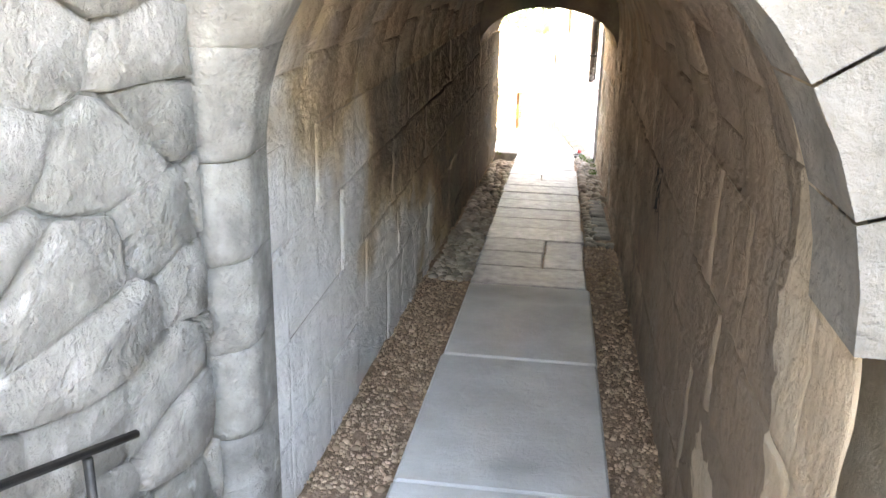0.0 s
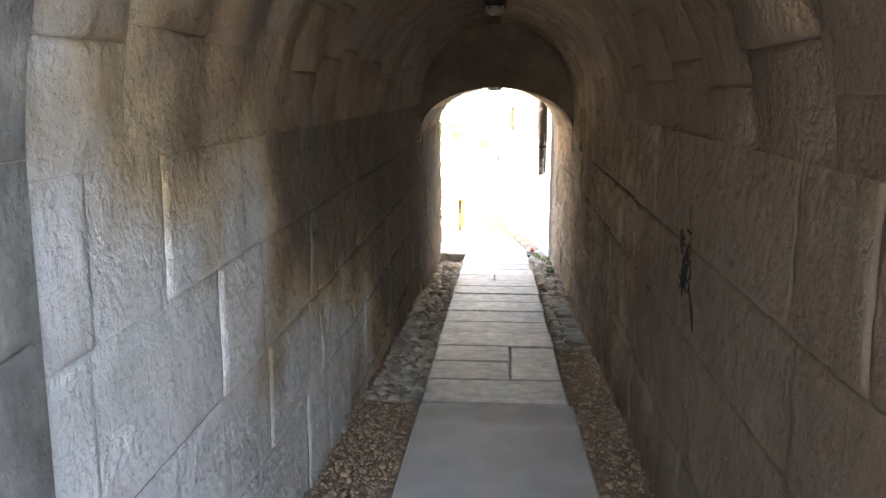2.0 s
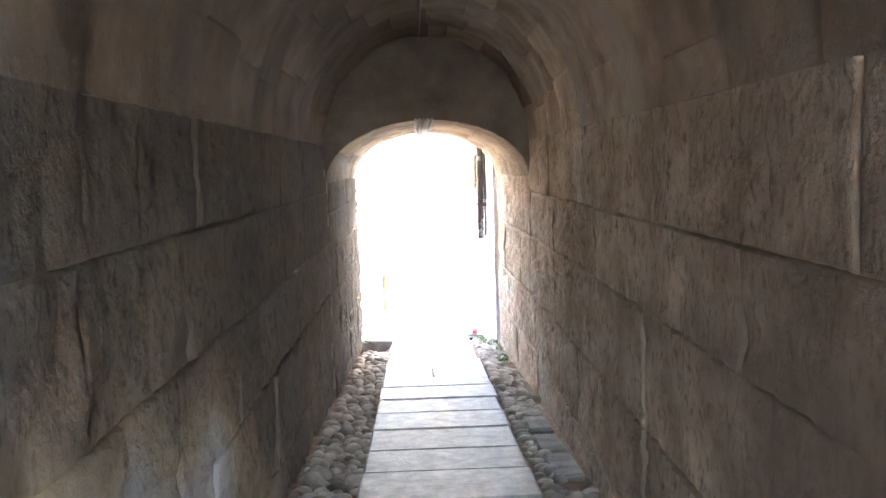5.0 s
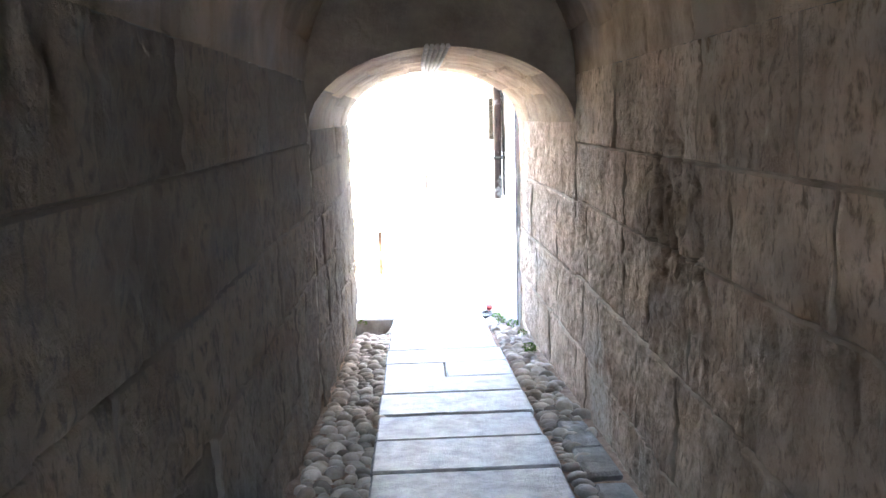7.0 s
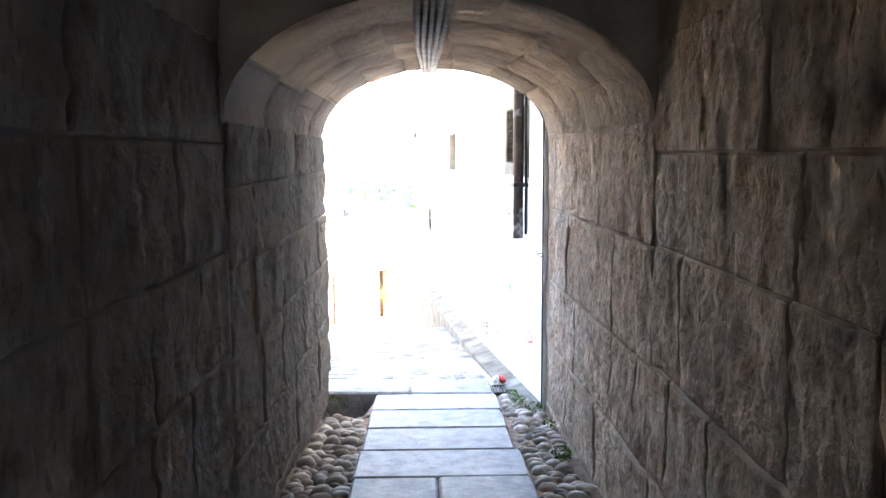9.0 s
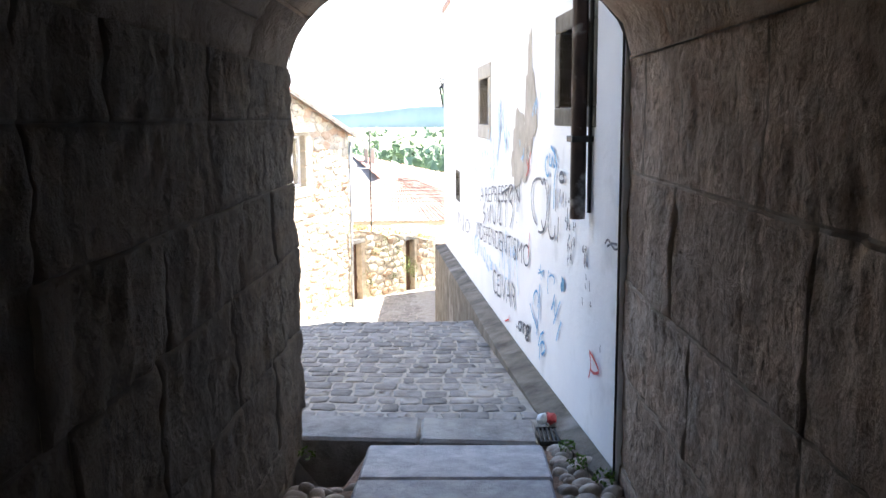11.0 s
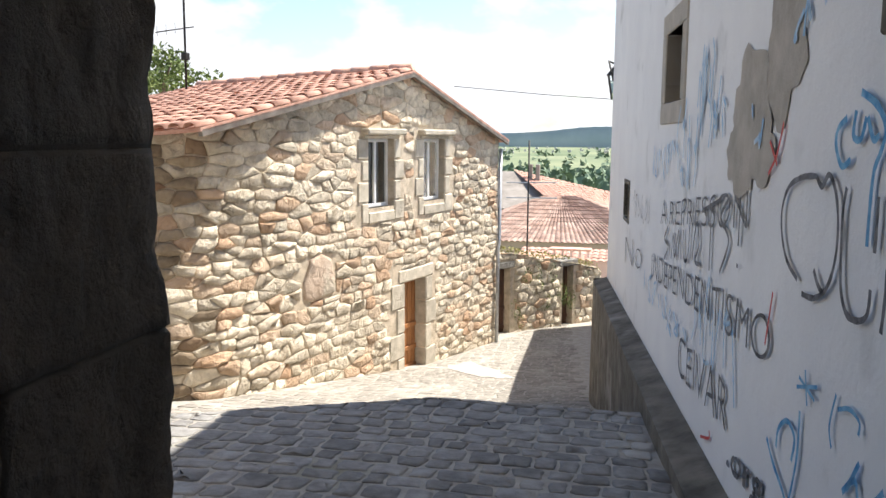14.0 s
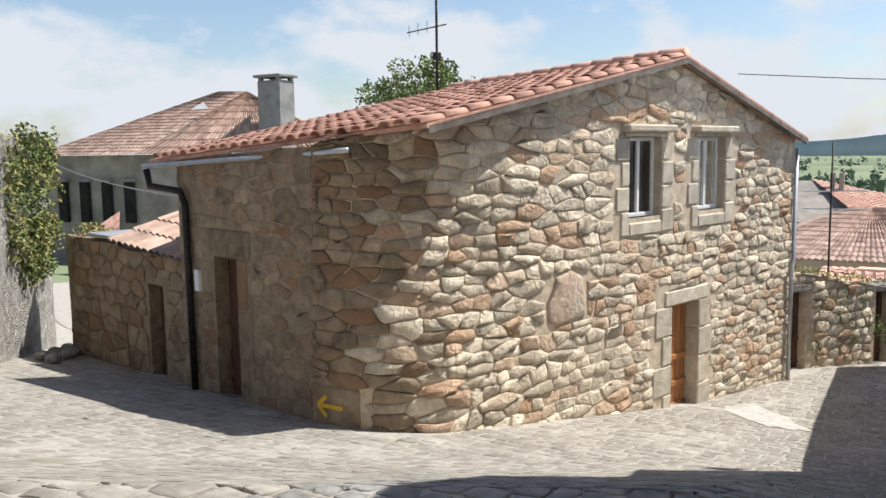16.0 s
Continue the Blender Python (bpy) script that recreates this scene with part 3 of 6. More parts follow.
def blocks(host, fn, y0, y1, low, high, seed, pick=lambda y, z: BLOCK, floor_d=-0.045, joint=None):
    """Level courses of squared, weathered blocks; fn(y, d, z)."""
    r = random.Random(seed)
    zs = [-1.75]
    while zs[-1] < high - 0.2:
        zs.append(min(high, zs[-1] + r.uniform(0.36, 0.56)))
    zs[-1] = high
    for z0, z1 in zip(zs, zs[1:]):
        y = y0 - r.uniform(0, 0.3)
        while y < y1:
            w = r.uniform(0.42, 1.0)
            if y1 - y - w < 0.25:
                w = y1 - y
            a, b = max(y, y0), min(y + w, y1)
            y += w
            if b - a < 0.12:
                continue
            lo = max(z0, low((a + b) / 2) - 0.12)
            if z1 - lo < 0.07:
                continue
            fine = 0.021 if seed == 13 and 14.0 < (a + b) / 2 < 16.2 else 0.034
            off, ni, nj = r.uniform(-0.009, 0.009), max(5, int((b - a) / fine)), max(4, int((z1 - lo) / fine))
            qs = [a, a + 0.01] + [a + (b - a) * i / ni for i in range(1, ni)] + [b - 0.01, b]
            hs = [lo, lo + 0.01] + [lo + (z1 - lo) * j / nj for j in range(1, nj)] + [z1 - 0.01, z1]
            nq, nh = len(qs), len(hs)
            v = []
            for j, z in enumerate(hs):
                for i, q in enumerate(qs):
                    rim = i in (0, nq - 1) or j == 0 or (j == nh - 1 and z1 < high)
                    q += 0 if i < 2 or i > nq - 3 else 0.016 * nz(q * 7, z * 7, 3)
                    flat = min(off * 0.5, worn(q, z, seed)) - (0.007 if seed in (12, 14) or (seed == 11 and q < 10.5) else 0.006 if q < 11.5 else 0.014)
                    v.append(fn(q, max(floor_d, flat) if rim else max(floor_d, off + worn(q, z, seed)), z))
            ob = part("block", Geo().add(v, [(i + j * nq, i + 1 + j * nq, i + nq + 1 + j * nq, i + nq + j * nq) for j in range(nh - 1) for i in range(nq - 1)]), pick((a + b) / 2, (lo + z1) / 2), host, smooth=True)
            if joint and (a > 12.6 or seed == 13):
                ob.data.materials.append(joint)
                for k, face in enumerate(ob.data.polygons):
                    i, j = k % (nq - 1), k // (nq - 1)
                    face.material_index = int(i in (0, nq - 2) or j == 0 or (j == nh - 2 and z1 < high))


def worn(y, z, seed):
    """Weathered relief: upright runnels everywhere and a honeycombed stretch of the east wall."""
    k = 0.55 + 0.45 * min(1.0, max(0.0, (y - 10.8) / 1.0))
    if seed == 11 and y < 12:
        k = 0.15 + 0.85 * max(0.0, (y - 10.2) / 1.8)
    d = k * ((0.008 if seed == 13 else 0.016) * nz(y * 2.2, z * 1.6, seed) + 0.015 * nz(y * 10, z * 4.5, seed) + 0.018 * nz(y * 19, z * 12, seed + 4) - 0.03 * max(0.0, nz(y * 8, z * 3, seed + 9) - 0.2))
    if seed in (13, 14):
        d *= 0.8
    if seed == 13:
        d -= 0.03 * min(1.0, max(0.0, y - 11.0)) * max(0.0, nz(y * 9.0, z * 2.2, 57) - 0.25)
        c = 3.0 * max(0.0, 1 - ((y - 15.05) / 0.48) ** 2) * max(0.0, 1 - ((z - 0.36) / 0.34) ** 2) + 1.5 * max(0.0, nz(y * 1.5, z * 1.3, 31) - 0.3) * (y > 11.5)
        if c > 0:
            ds = noise.voronoi((y * 6.0 + 1.1 * nz(y * 4, z * 4), z * 3.4 + 0.9 * nz(y * 5, z * 3, 8), 0.5))[0]
            t = min(1.0, max(0.0, ((ds[1] - ds[0]) - 0.17) / 0.16))
            d -= min(1.0, c) * 0.05 * t * t * (3 - 2 * t)
    return d


def vault(y0f, y1f, zs, rise, length, seed, narc=9):
    """Voussoirs of a barrel with recessed joints, one mesh."""
    r = random.Random(seed)
    g = Geo()
    rows = max(1, round((y1f(XC) - y0f(XC)) / length))

    def at(a, t, out):
        x = XC - RV * math.cos(a)
        y = y0f(x) * (1 - t) + y1f(x) * t
        return Vector(((xe(y) + XL) / 2 - ((xe(y) - XL) / 2 + out) * math.cos(a), y, zs + (rise + out) * math.sin(a)))

    for k in range(rows):
        a = 0.0
        while a < math.pi - 1e-6:
            b = a + math.pi / narc * r.uniform(0.75, 1.3)
            if math.pi - b < 0.18:
                b = math.pi
            t0, t1, o = k / rows, (k + 1) / rows, r.uniform(-0.006, 0.006)
            v = []
            for j, t in enumerate((t0, t0 + 0.03 / rows * 2, (t0 + t1) / 2, t1 - 0.03 / rows * 2, t1)):
                for i in range(5):
                    s = a + (b - a) * (0, 0.05, 0.5, 0.95, 1)[i]
                    p = at(s, t, 0)
                    v.append(at(s, t, (0.0 if s < 1e-6 or s > math.pi - 1e-6 else 0.016) if i in (0, 4) or j in (0, 4) else o + 0.02 * nz(p.x * 4, p.y * 4, p.z * 4)))
            g.add(v, [(i + j * 5, i + 1 + j * 5, i + 6 + j * 5, i + 5 + j * 5) for j in range(4) for i in range(4)])
            a = b
    return g


STRUCT = dict(kind="structure")
# the mass of the building over the passage
mass = Geo()


def prism(geo, plan, z0, z1):
    n = len(plan)
    z0s = z0 if isinstance(z0, list) else [z0] * n
    z1s = z1 if isinstance(z1, list) else [z1] * n
    geo.add([(x, y, z) for (x, y), z in zip(plan, z0s)] + [(x, y, z) for (x, y), z in zip(plan, z1s)],
            [tuple(range(n))[::-1], tuple(range(n, 2 * n))] + [(i, (i + 1) % n, n + (i + 1) % n, n + i) for i in range(n)])


prism(mass, [(-9, 8.9), (XL - 0.07, 8.24), (XL - 0.07, 21.03), (-9, 21.03)], -3.5, 7.4)
# East part is raised to 14 m, unseen, to keep sun off the entrance.
prism(mass, [(XR + 0.07, 7.16), (9, 5.6), (9, 20.25), (XR + 0.07, 20.25), (XR + 0.07, 19.9), (XR + 0.22, 19.9), (XR + 0.22, 8.6), (XR + 0.07, 8.6)], -3.5, 14)
prism(mass, [(XR + 0.04, 8.4), (XR + 0.4, 8.4), (XR + 0.4, 20.1), (XR + 0.04, 20.1)], 2.12, 7.3)
prism(mass, [(XL - 0.06, 8.25), (XR + 0.06, 7.2), (XR + 0.06, 20.26), (XL - 0.06, 21.04)], 2.1, 7.4)
tagged(obj("wall_building", mass, MORTAR), "rough mortared mass of the old stone building over the passage, raised unseen to shade the entrance", "building wall", **STRUCT)
spand = Geo()
for yf, zs, rise, sgn in ((lambda x: y_in(x) + 0.12, SPRING, RISE, 1), (lambda x: YJ, SPRING, RISE, 0), (y_out, SPRING_LOW, RISE_LOW, 1)):
    if sgn:
        a = arch(zs, rise, yf)
        spand.add(a + [Vector((p.x, p.y, 7.4 if p.y < 9 else 2.2)) for p in a], [(i, i + 1, len(a) + i + 1, len(a) + i) for i in range(len(a) - 1)])
for yf, yg, zs, rise in ((lambda x: y_in(x) + 0.04, lambda x: YJ, SPRING, RISE), (lambda x: YJ, lambda x: y_out(x) - 0.03, SPRING_LOW, RISE_LOW)):
    a, b = arch(zs, rise, yf, 0.07), arch(zs, rise, yg, 0.07)
    spand.add(a + b, [(i, i + 1, len(a) + i + 1, len(a) + i) for i in range(len(a) - 1)])
tagged(obj("wall_spandrel", spand, WORNFACE), "grey stone face above the arches of the passage", "stone wall", **STRUCT)
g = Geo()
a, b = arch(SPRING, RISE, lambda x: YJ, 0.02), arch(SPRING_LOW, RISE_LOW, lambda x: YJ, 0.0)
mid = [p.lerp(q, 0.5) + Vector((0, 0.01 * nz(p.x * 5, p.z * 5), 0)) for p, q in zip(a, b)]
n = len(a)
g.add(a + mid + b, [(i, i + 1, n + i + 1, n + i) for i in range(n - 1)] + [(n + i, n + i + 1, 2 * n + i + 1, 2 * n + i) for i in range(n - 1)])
tagged(obj("wall_lunette", g, DARKSTONE), "dark stone lunette where the vault steps down", "stone wall", **STRUCT)

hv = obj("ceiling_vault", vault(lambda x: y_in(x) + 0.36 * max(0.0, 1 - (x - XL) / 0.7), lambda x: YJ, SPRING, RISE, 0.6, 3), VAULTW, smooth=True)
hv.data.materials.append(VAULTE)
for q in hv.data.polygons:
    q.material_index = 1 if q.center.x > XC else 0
tagged(hv, "brown barrel vault of worn stone voussoirs", "vaulted ceiling", **STRUCT)
lv = obj("ceiling_low_arch", vault(lambda x: YJ, y_out, SPRING_LOW, RISE_LOW, 0.75, 5, 7), VAULT, smooth=True)
# West foot of the low arch takes the shade-toned stone.
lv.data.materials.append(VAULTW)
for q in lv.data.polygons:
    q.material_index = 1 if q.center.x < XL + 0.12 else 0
tagged(lv, "lower barrel arch of pale squared stone at the mouth", "vaulted ceiling", **STRUCT)

# street sheet out to the horizon
xs = sorted({*np.arange(-20, 3, 0.4).round(2).tolist(), *np.arange(-70, 71, 10).tolist(), *np.linspace(-4500, 4500, 31).round(1).tolist()})
ys = sorted({*np.arange(21.0, 48, 0.4).round(2).tolist(), *np.arange(48, 300, 12).tolist(), *np.linspace(300, 4600, 26).round(1).tolist(), -900.0, -60.0, 15.0, 20.97})
g = Geo()
base = lambda x, y: (gz(x, max(y, 21.0)) - (0.6 if y < 21 else 0.0)) * (1.0) + (0 if abs(x) < 60 else -0.0) + 0.004 * nz(x * 0.6, y * 0.6) * (21.5 < y < 60)
n = len(xs)
g.add([(x, y, base(x, y)) for y in ys for x in xs], [(i + j * n, i + 1 + j * n, i + 1 + (j + 1) * n, i + (j + 1) * n) for j in range(len(ys) - 1) for i in range(n - 1)])
gm = obj("ground", g, GROUT, smooth=True)
gm.data.materials.append(LAND)
for q in gm.data.polygons:
    if q.center.y > 52 or abs(q.center.x) > 25:
        q.material_index = 1
tagged(gm, "sloping street bed that runs out into green valley fields", "ground", **STRUCT)

# yard, steps and side walls before the entrance
g = Geo()
g.box((-8, -9, -0.6), (9, 5.2, 0.24), ident, 0.02)
for i in range(4):
    g.box((-1.2, 5.2 + i * 0.5, -0.8), (3.2, 5.2 + (i + 1) * 0.5 + 0.02, 0.24 - (i + 1) * 0.165), ident, 0.02)
tagged(obj("pavement_steps", g, SLAB), "grey stone steps going down to the passage", "steps", **STRUCT)
side = lambda u, d, z: Vector((-0.70 - 0.10 * (8.15 - u) + d, u, z))
g = Geo()
# Carried up unseen to 5 m to hold light off the east wall.
strip_wall(g, side, 2.5, 8.15, lambda u: -0.9, lambda u: 5.0, [], -0.5, -0.006)
wall_entry = tagged(obj("wall_entry", g, GREYMORTAR), "grey lichened rubble wall beside the entrance steps", "stone wall", **STRUCT)
g = Geo()
g.box((3.2, -2, -0.8), (3.7, 6.9, 1.9))
g.box((-8, -9.4, -0.6), (9, -9, 2))
tagged(obj("wall_yard", g, GREYSTONE), "plain grey stone walls closing the yard", "stone wall", **STRUCT)

# passage walls
g = Geo()
for s, fn in ((0, lambda u, d, z: Vector((XL + d, u, z))), (1, lambda u, d, z: Vector((XR - d, u, z)))):
    h = obj("wall_east" if s else "wall_west", Geo().box((XR + 0.185, 8.5, -2) if s else (XL - 0.065, 8.25, -2), (XR + 0.2, 20.0, 1.0) if s else (XL - 0.05, 21.02, 1.0)), MORTAR)
    tagged(h, "passage wall of large weathered brown sandstone blocks", "stone wall", **STRUCT)
    if s:
        wall_east = h
    else:
        wall_west = h

# floor bed of the passage
g = Geo()
ys = np.arange(7.2, 21.2, 0.35)
xs = np.linspace(XL - 0.04, XR + 0.04, 13)
g.add([(x, min(y, 21.04), tz(y) - 0.05 + 0.02 * nz(x * 5, y * 3) - (sunk(y) if x < -0.2 else 0)) for y in ys for x in xs],
      [(i + j * 13, i + 1 + j * 13, i + 14 + j * 13, i + 13 + j * 13) for j in range(len(ys) - 1) for i in range(12)])
floor = tagged(obj("floor", g, EARTH, smooth=True), "brown earth bed of the passage between its walls", "floor", **STRUCT)

# ---- white house along the terrace ----
WD, WN = Vector((-0.0985, 1, 0)).normalized(), Vector((-1, -0.0985, 0)).normalized()
W0 = Vector((1.17, 20.27, 0))


def wp(s, d, z):
    return W0 + WD * s + WN * d + Vector((0, 0, z))


white = thing("white_house", wp(5, -3, -2.2), "white-plastered house with peeling render and graffiti beside the terrace", "house")
holes = [(4.95, 5.7, 0.36, 0.86), (0.66, 1.45, 0.5, 0.98), (8.1, 8.55, -0.74, -0.38)]
g = Geo()
# Upper wall and roof are unseen, their heights set to cast the street shadow.
strip_wall(g, wp, 0, 10.75, lambda s: -6, lambda s: 4.1, holes + [(9.4, 10.76, 2.2, 4.2)], -0.45, 0.0, 2.0, 3.0)
g.box((10.35, -7, -6), (10.75, -0.45, 2.2), wp)
g.box((9.1, -7, 2.2), (9.4, -0.45, 4.1), wp)
part("wall", g, PLASTER, white, "dirty white plaster wall")
part("roof", Geo().box((-0.2, -7, 4.1), (9.45, 0.05, 4.22), wp).box((9.45, -7, 2.2), (10.8, 0.02, 2.3), wp), TERRAS, white)
g = Geo()
pz = lambda q: -1.41 - 0.045 * min(q, 2.76) - 0.031 * max(0.0, q - 2.76)
pd = lambda q: min(0.18, 0.07 + 0.1 * q) + 0.008 * nz(q * 0.9, 4)
qs = [0.02 + i * 10.73 / 26 for i in range(27)]
g.add([wp(q, d, z) for q in qs for d, z in ((0.002, pz(q)), (pd(q), pz(q) - 0.05), (pd(q) + 0.02, -5))], [p for i in range(26) for p in ((3 * i, 3 * i + 1, 3 * i + 4, 3 * i + 3), (3 * i + 1, 3 * i + 2, 3 * i + 5, 3 * i + 4))])
g.add([wp(10.75, 0.18, -1.8), wp(10.75, 0.2, -5), wp(10.75, -0.5, -5), wp(10.75, -0.5, -1.78)], [(0, 1, 2, 3)])
part("plinth", g, PLINTH, white, "stained grey concrete plinth")
for s0, s1, z0, z1, bw in ((4.95, 5.7, 0.36, 0.86, 0.17), (0.66, 1.45, 0.5, 0.98, 0.13), (8.1, 8.55, -0.74, -0.38, 0.05)):
    win = part("window_opening", Geo().box((s0, -0.44, z0), (s1, -0.40, z1), wp), DARK, white, "opening closed by a near-black sheet")
    for a0, a1, b0, b1 in ((s0 - bw, s1 + bw, z1, z1 + bw * 0.9), (s0 - bw, s1 + bw, z0 - bw * 0.9, z0), (s0 - bw, s0, z0, z1), (s1, s1 + bw, z0, z1)):
        part("surround", Geo().box((a0, -0.3, b0), (a1, 0.012, b1), wp, 0.008), PLINTH if bw < 0.15 else CEMENT, win)
# bare patches where the render has come away
def patch(name, s, z, rs, rz, material, seed, d=0.004):
    ring = []
    for k in range(36):
        a = k / 36 * math.tau
        q = 1 + 0.45 * nz(math.cos(a) * 1.7, math.sin(a) * 1.7, seed) + 0.16 * nz(math.cos(a) * 6, math.sin(a) * 6, seed)
        ring.append(wp(s + rs * q * math.cos(a), d, z + rz * q * math.sin(a)))
    part(name, Geo().add(ring + [wp(s, d, z)], [(k, (k + 1) % 36, 36) for k in range(36)]), material, white, "bare beige render")


for k, (s, z, rs, rz) in enumerate(((2.55, 0.85, 0.1, 0.27), (2.5, 0.5, 0.25, 0.3), (2.95, 0.25, 0.32, 0.22), (3.15, 0.0, 0.27, 0.14), (2.8, 0.06, 0.22, 0.16))):
    patch("bare_patch", s, z, rs, rz, CEMENT, 20 + k, 0.004 + 0.0012 * k)
# Block added out of view, its top set by the shadow on the lane.
block = Geo()
prism(block, [(0.42, 31.2), (7, 31.2), (7, 42), (0.3, 42)], -9, 0.0)
tagged(obj("wall_unseen_house", block, PLASTER), "unseen house block down the lane, set to cast the street shadow", "house wall", **STRUCT)

# ---- stone house ----
A = radians(15)
HU, HV = Vector((math.sin(A), math.cos(A), 0)), Vector((-math.cos(A), math.sin(A), 0))
HO = Vector((-5.01, 28.42, 0))
UA, UE = 5.69, 9.85


def hp(u, d, z):
    """Gable frame: u along the gable, d out of it, z up."""
    return HO + HU * u - HV * d + Vector((0, 0, z))


RC = 1.15
ARC = math.pi / 2 * RC


def wall_at(s, d, z):
    """The house wall; its corner is worn rounder towards the eaves."""
    w = min(1.0, max(0.0, (z + 2.9) / 2.5))
    w = w * w * (3 - 2 * w)
    a, b = RC - ARC - 1.0, RC + 1.2
    p = tight(s, d, z)
    if w <= 0 or not a < s < b:
        return p
    t = (s - a) / (b - a)
    p0, p2 = tight(a, d, z), tight(b, d, z)
    c = hp(-0.1 - d, d, z)
    return p.lerp(p0 * (1 - t) ** 2 + c * 2 * t * (1 - t) + p2 * t * t, w)


def tight(s, d, z):
    """Along the gable (s = u), round the corner, then along the front."""
    if s >= RC:
        return hp(s, d, z)
    if s > RC - ARC:
        a = (RC - s) / RC
        c = hp(RC - 0.1, -RC, 0)
        return c + (-HV * math.cos(a) - HU * math.sin(a)) * (RC + d) + HU * 0.1 * math.cos(a) + Vector((0, 0, z))
    v = RC + (RC - ARC - s)
    return hp(-0.1 - d, -v, z)


SPLIT = -0.8
S_END = RC - ARC - (4.45 - RC)


def roof_z(u, v=0.0):
    return (1.24 - 0.2 * (UA - u) if u < UA else 1.24 - 0.282 * (u - UA)) - 0.045 * max(0, v)


def wall_top(s):
    if s >= RC:
        return roof_z(s) - 0.06
    if s > RC - ARC:
        a = (RC - s) / RC
        return roof_z(RC - RC * math.sin(a)) - 0.06
    return roof_z(0, RC + (RC - ARC - s)) - 0.08


house = thing("stone_house", hp(5, -2, -4), "sunlit rubble-stone house with a red tile roof", "house")
sF = lambda v: RC - ARC - (v - RC)
HOLES = [(4.46, 5.3, -1.1, 0.06), (6.36, 7.2, -1.1, 0.06), (5.64, 6.46, -4.6, -2.52), (sF(3.5), sF(2.9), -3.9, -1.48)]
g = Geo()
strip_wall(g, wall_at, -0.3, 9.8, lambda s: -5.4, wall_top, HOLES, -0.5, 0.011, 0.2, 0.25)
g.box((9.3, -5, -5.4), (9.8, -0.5, -0.1), hp)
house_wall = part("wall", g, BEDDING, house, "mortared rubble gable wall")
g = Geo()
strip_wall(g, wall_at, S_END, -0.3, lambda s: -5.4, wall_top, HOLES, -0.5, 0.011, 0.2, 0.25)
front_wall = part("front_wall", g, SHADEBED, house, "earthy rubble front wall with shade in its colour")
g = Geo()
for u0, u1, v0, v1 in ((-0.12, UA, -0.2, 4.8), (UA, UE + 0.1, -0.2, 4.8)):
    q = []
    for u, v in ((u0, v0), (u1, v0), (u1, v1), (u0, v1)):
        if u < 0:
            u = 0.42 if v < 0 else -0.35
        q.append((u, v))
    g.add([hp(u, -v, roof_z(u, v) - 0.05) for u, v in q] + [hp(u, -v, roof_z(u, v) + 0.0) for u, v in q], [(0, 3, 2, 1), (4, 5, 6, 7), (0, 1, 5, 4), (1, 2, 6, 5), (2, 3, 7, 6), (3, 0, 4, 7)])
roof = part("roof", g, TERRA, house, "new red clay barrel tiles")
for u0, u1 in ((0.45, UA), (UA, UE + 0.08)):
    part("verge_board", Geo().add([hp(u, d, roof_z(u) + z) for u in (u0, u1) for d, z in ((0.14, -0.11), (0.2, -0.11), (0.2, -0.03), (0.14, -0.03))],
         [(0, 1, 5, 4), (1, 2, 6, 5), (2, 3, 7, 6), (3, 0, 4, 7), (0, 3, 2, 1), (4, 5, 6, 7)]), BOARD, house)
for k in range(12):
    v = -0.16 + k * 0.41
    z = roof_z(UA, v) + 0.03
    part("ridge_tile", Geo().tube([hp(UA, -v, z), hp(UA, -v - 0.43, z - 0.025)], [0.1, 0.115], 10), TERRA, roof, smooth=True)
gut = part("gutter", Geo().tube([hp(0.1, -0.75, roof_z(0, 0.8) - 0.15), hp(0.05, -1.0, roof_z(0, 1) - 0.16), hp(-0.42, -4.85, roof_z(-0.3, 4.8) - 0.1)], 0.032, 8), ZINC, house, "thin zinc gutter", True)
part("downpipe", Geo().tube([hp(-0.42, -4.75, roof_z(-0.3, 4.8) - 0.14), hp(-0.4, -4.7, -0.55), hp(-0.2, -4.2, -0.62), hp(-0.19, -4.1, -0.8), hp(-0.19, -4.05, -3.55)], 0.05, 8), IRON, house, "dark drainpipe", True)
part("corner_pipe", Geo().tube([hp(9.83, 0.05, -0.15), hp(9.83, 0.05, -2.2), hp(9.7, 0.08, -2.35), hp(9.7, 0.08, -4.6)], 0.04, 8), ZINC, house, "pale drainpipe", True)


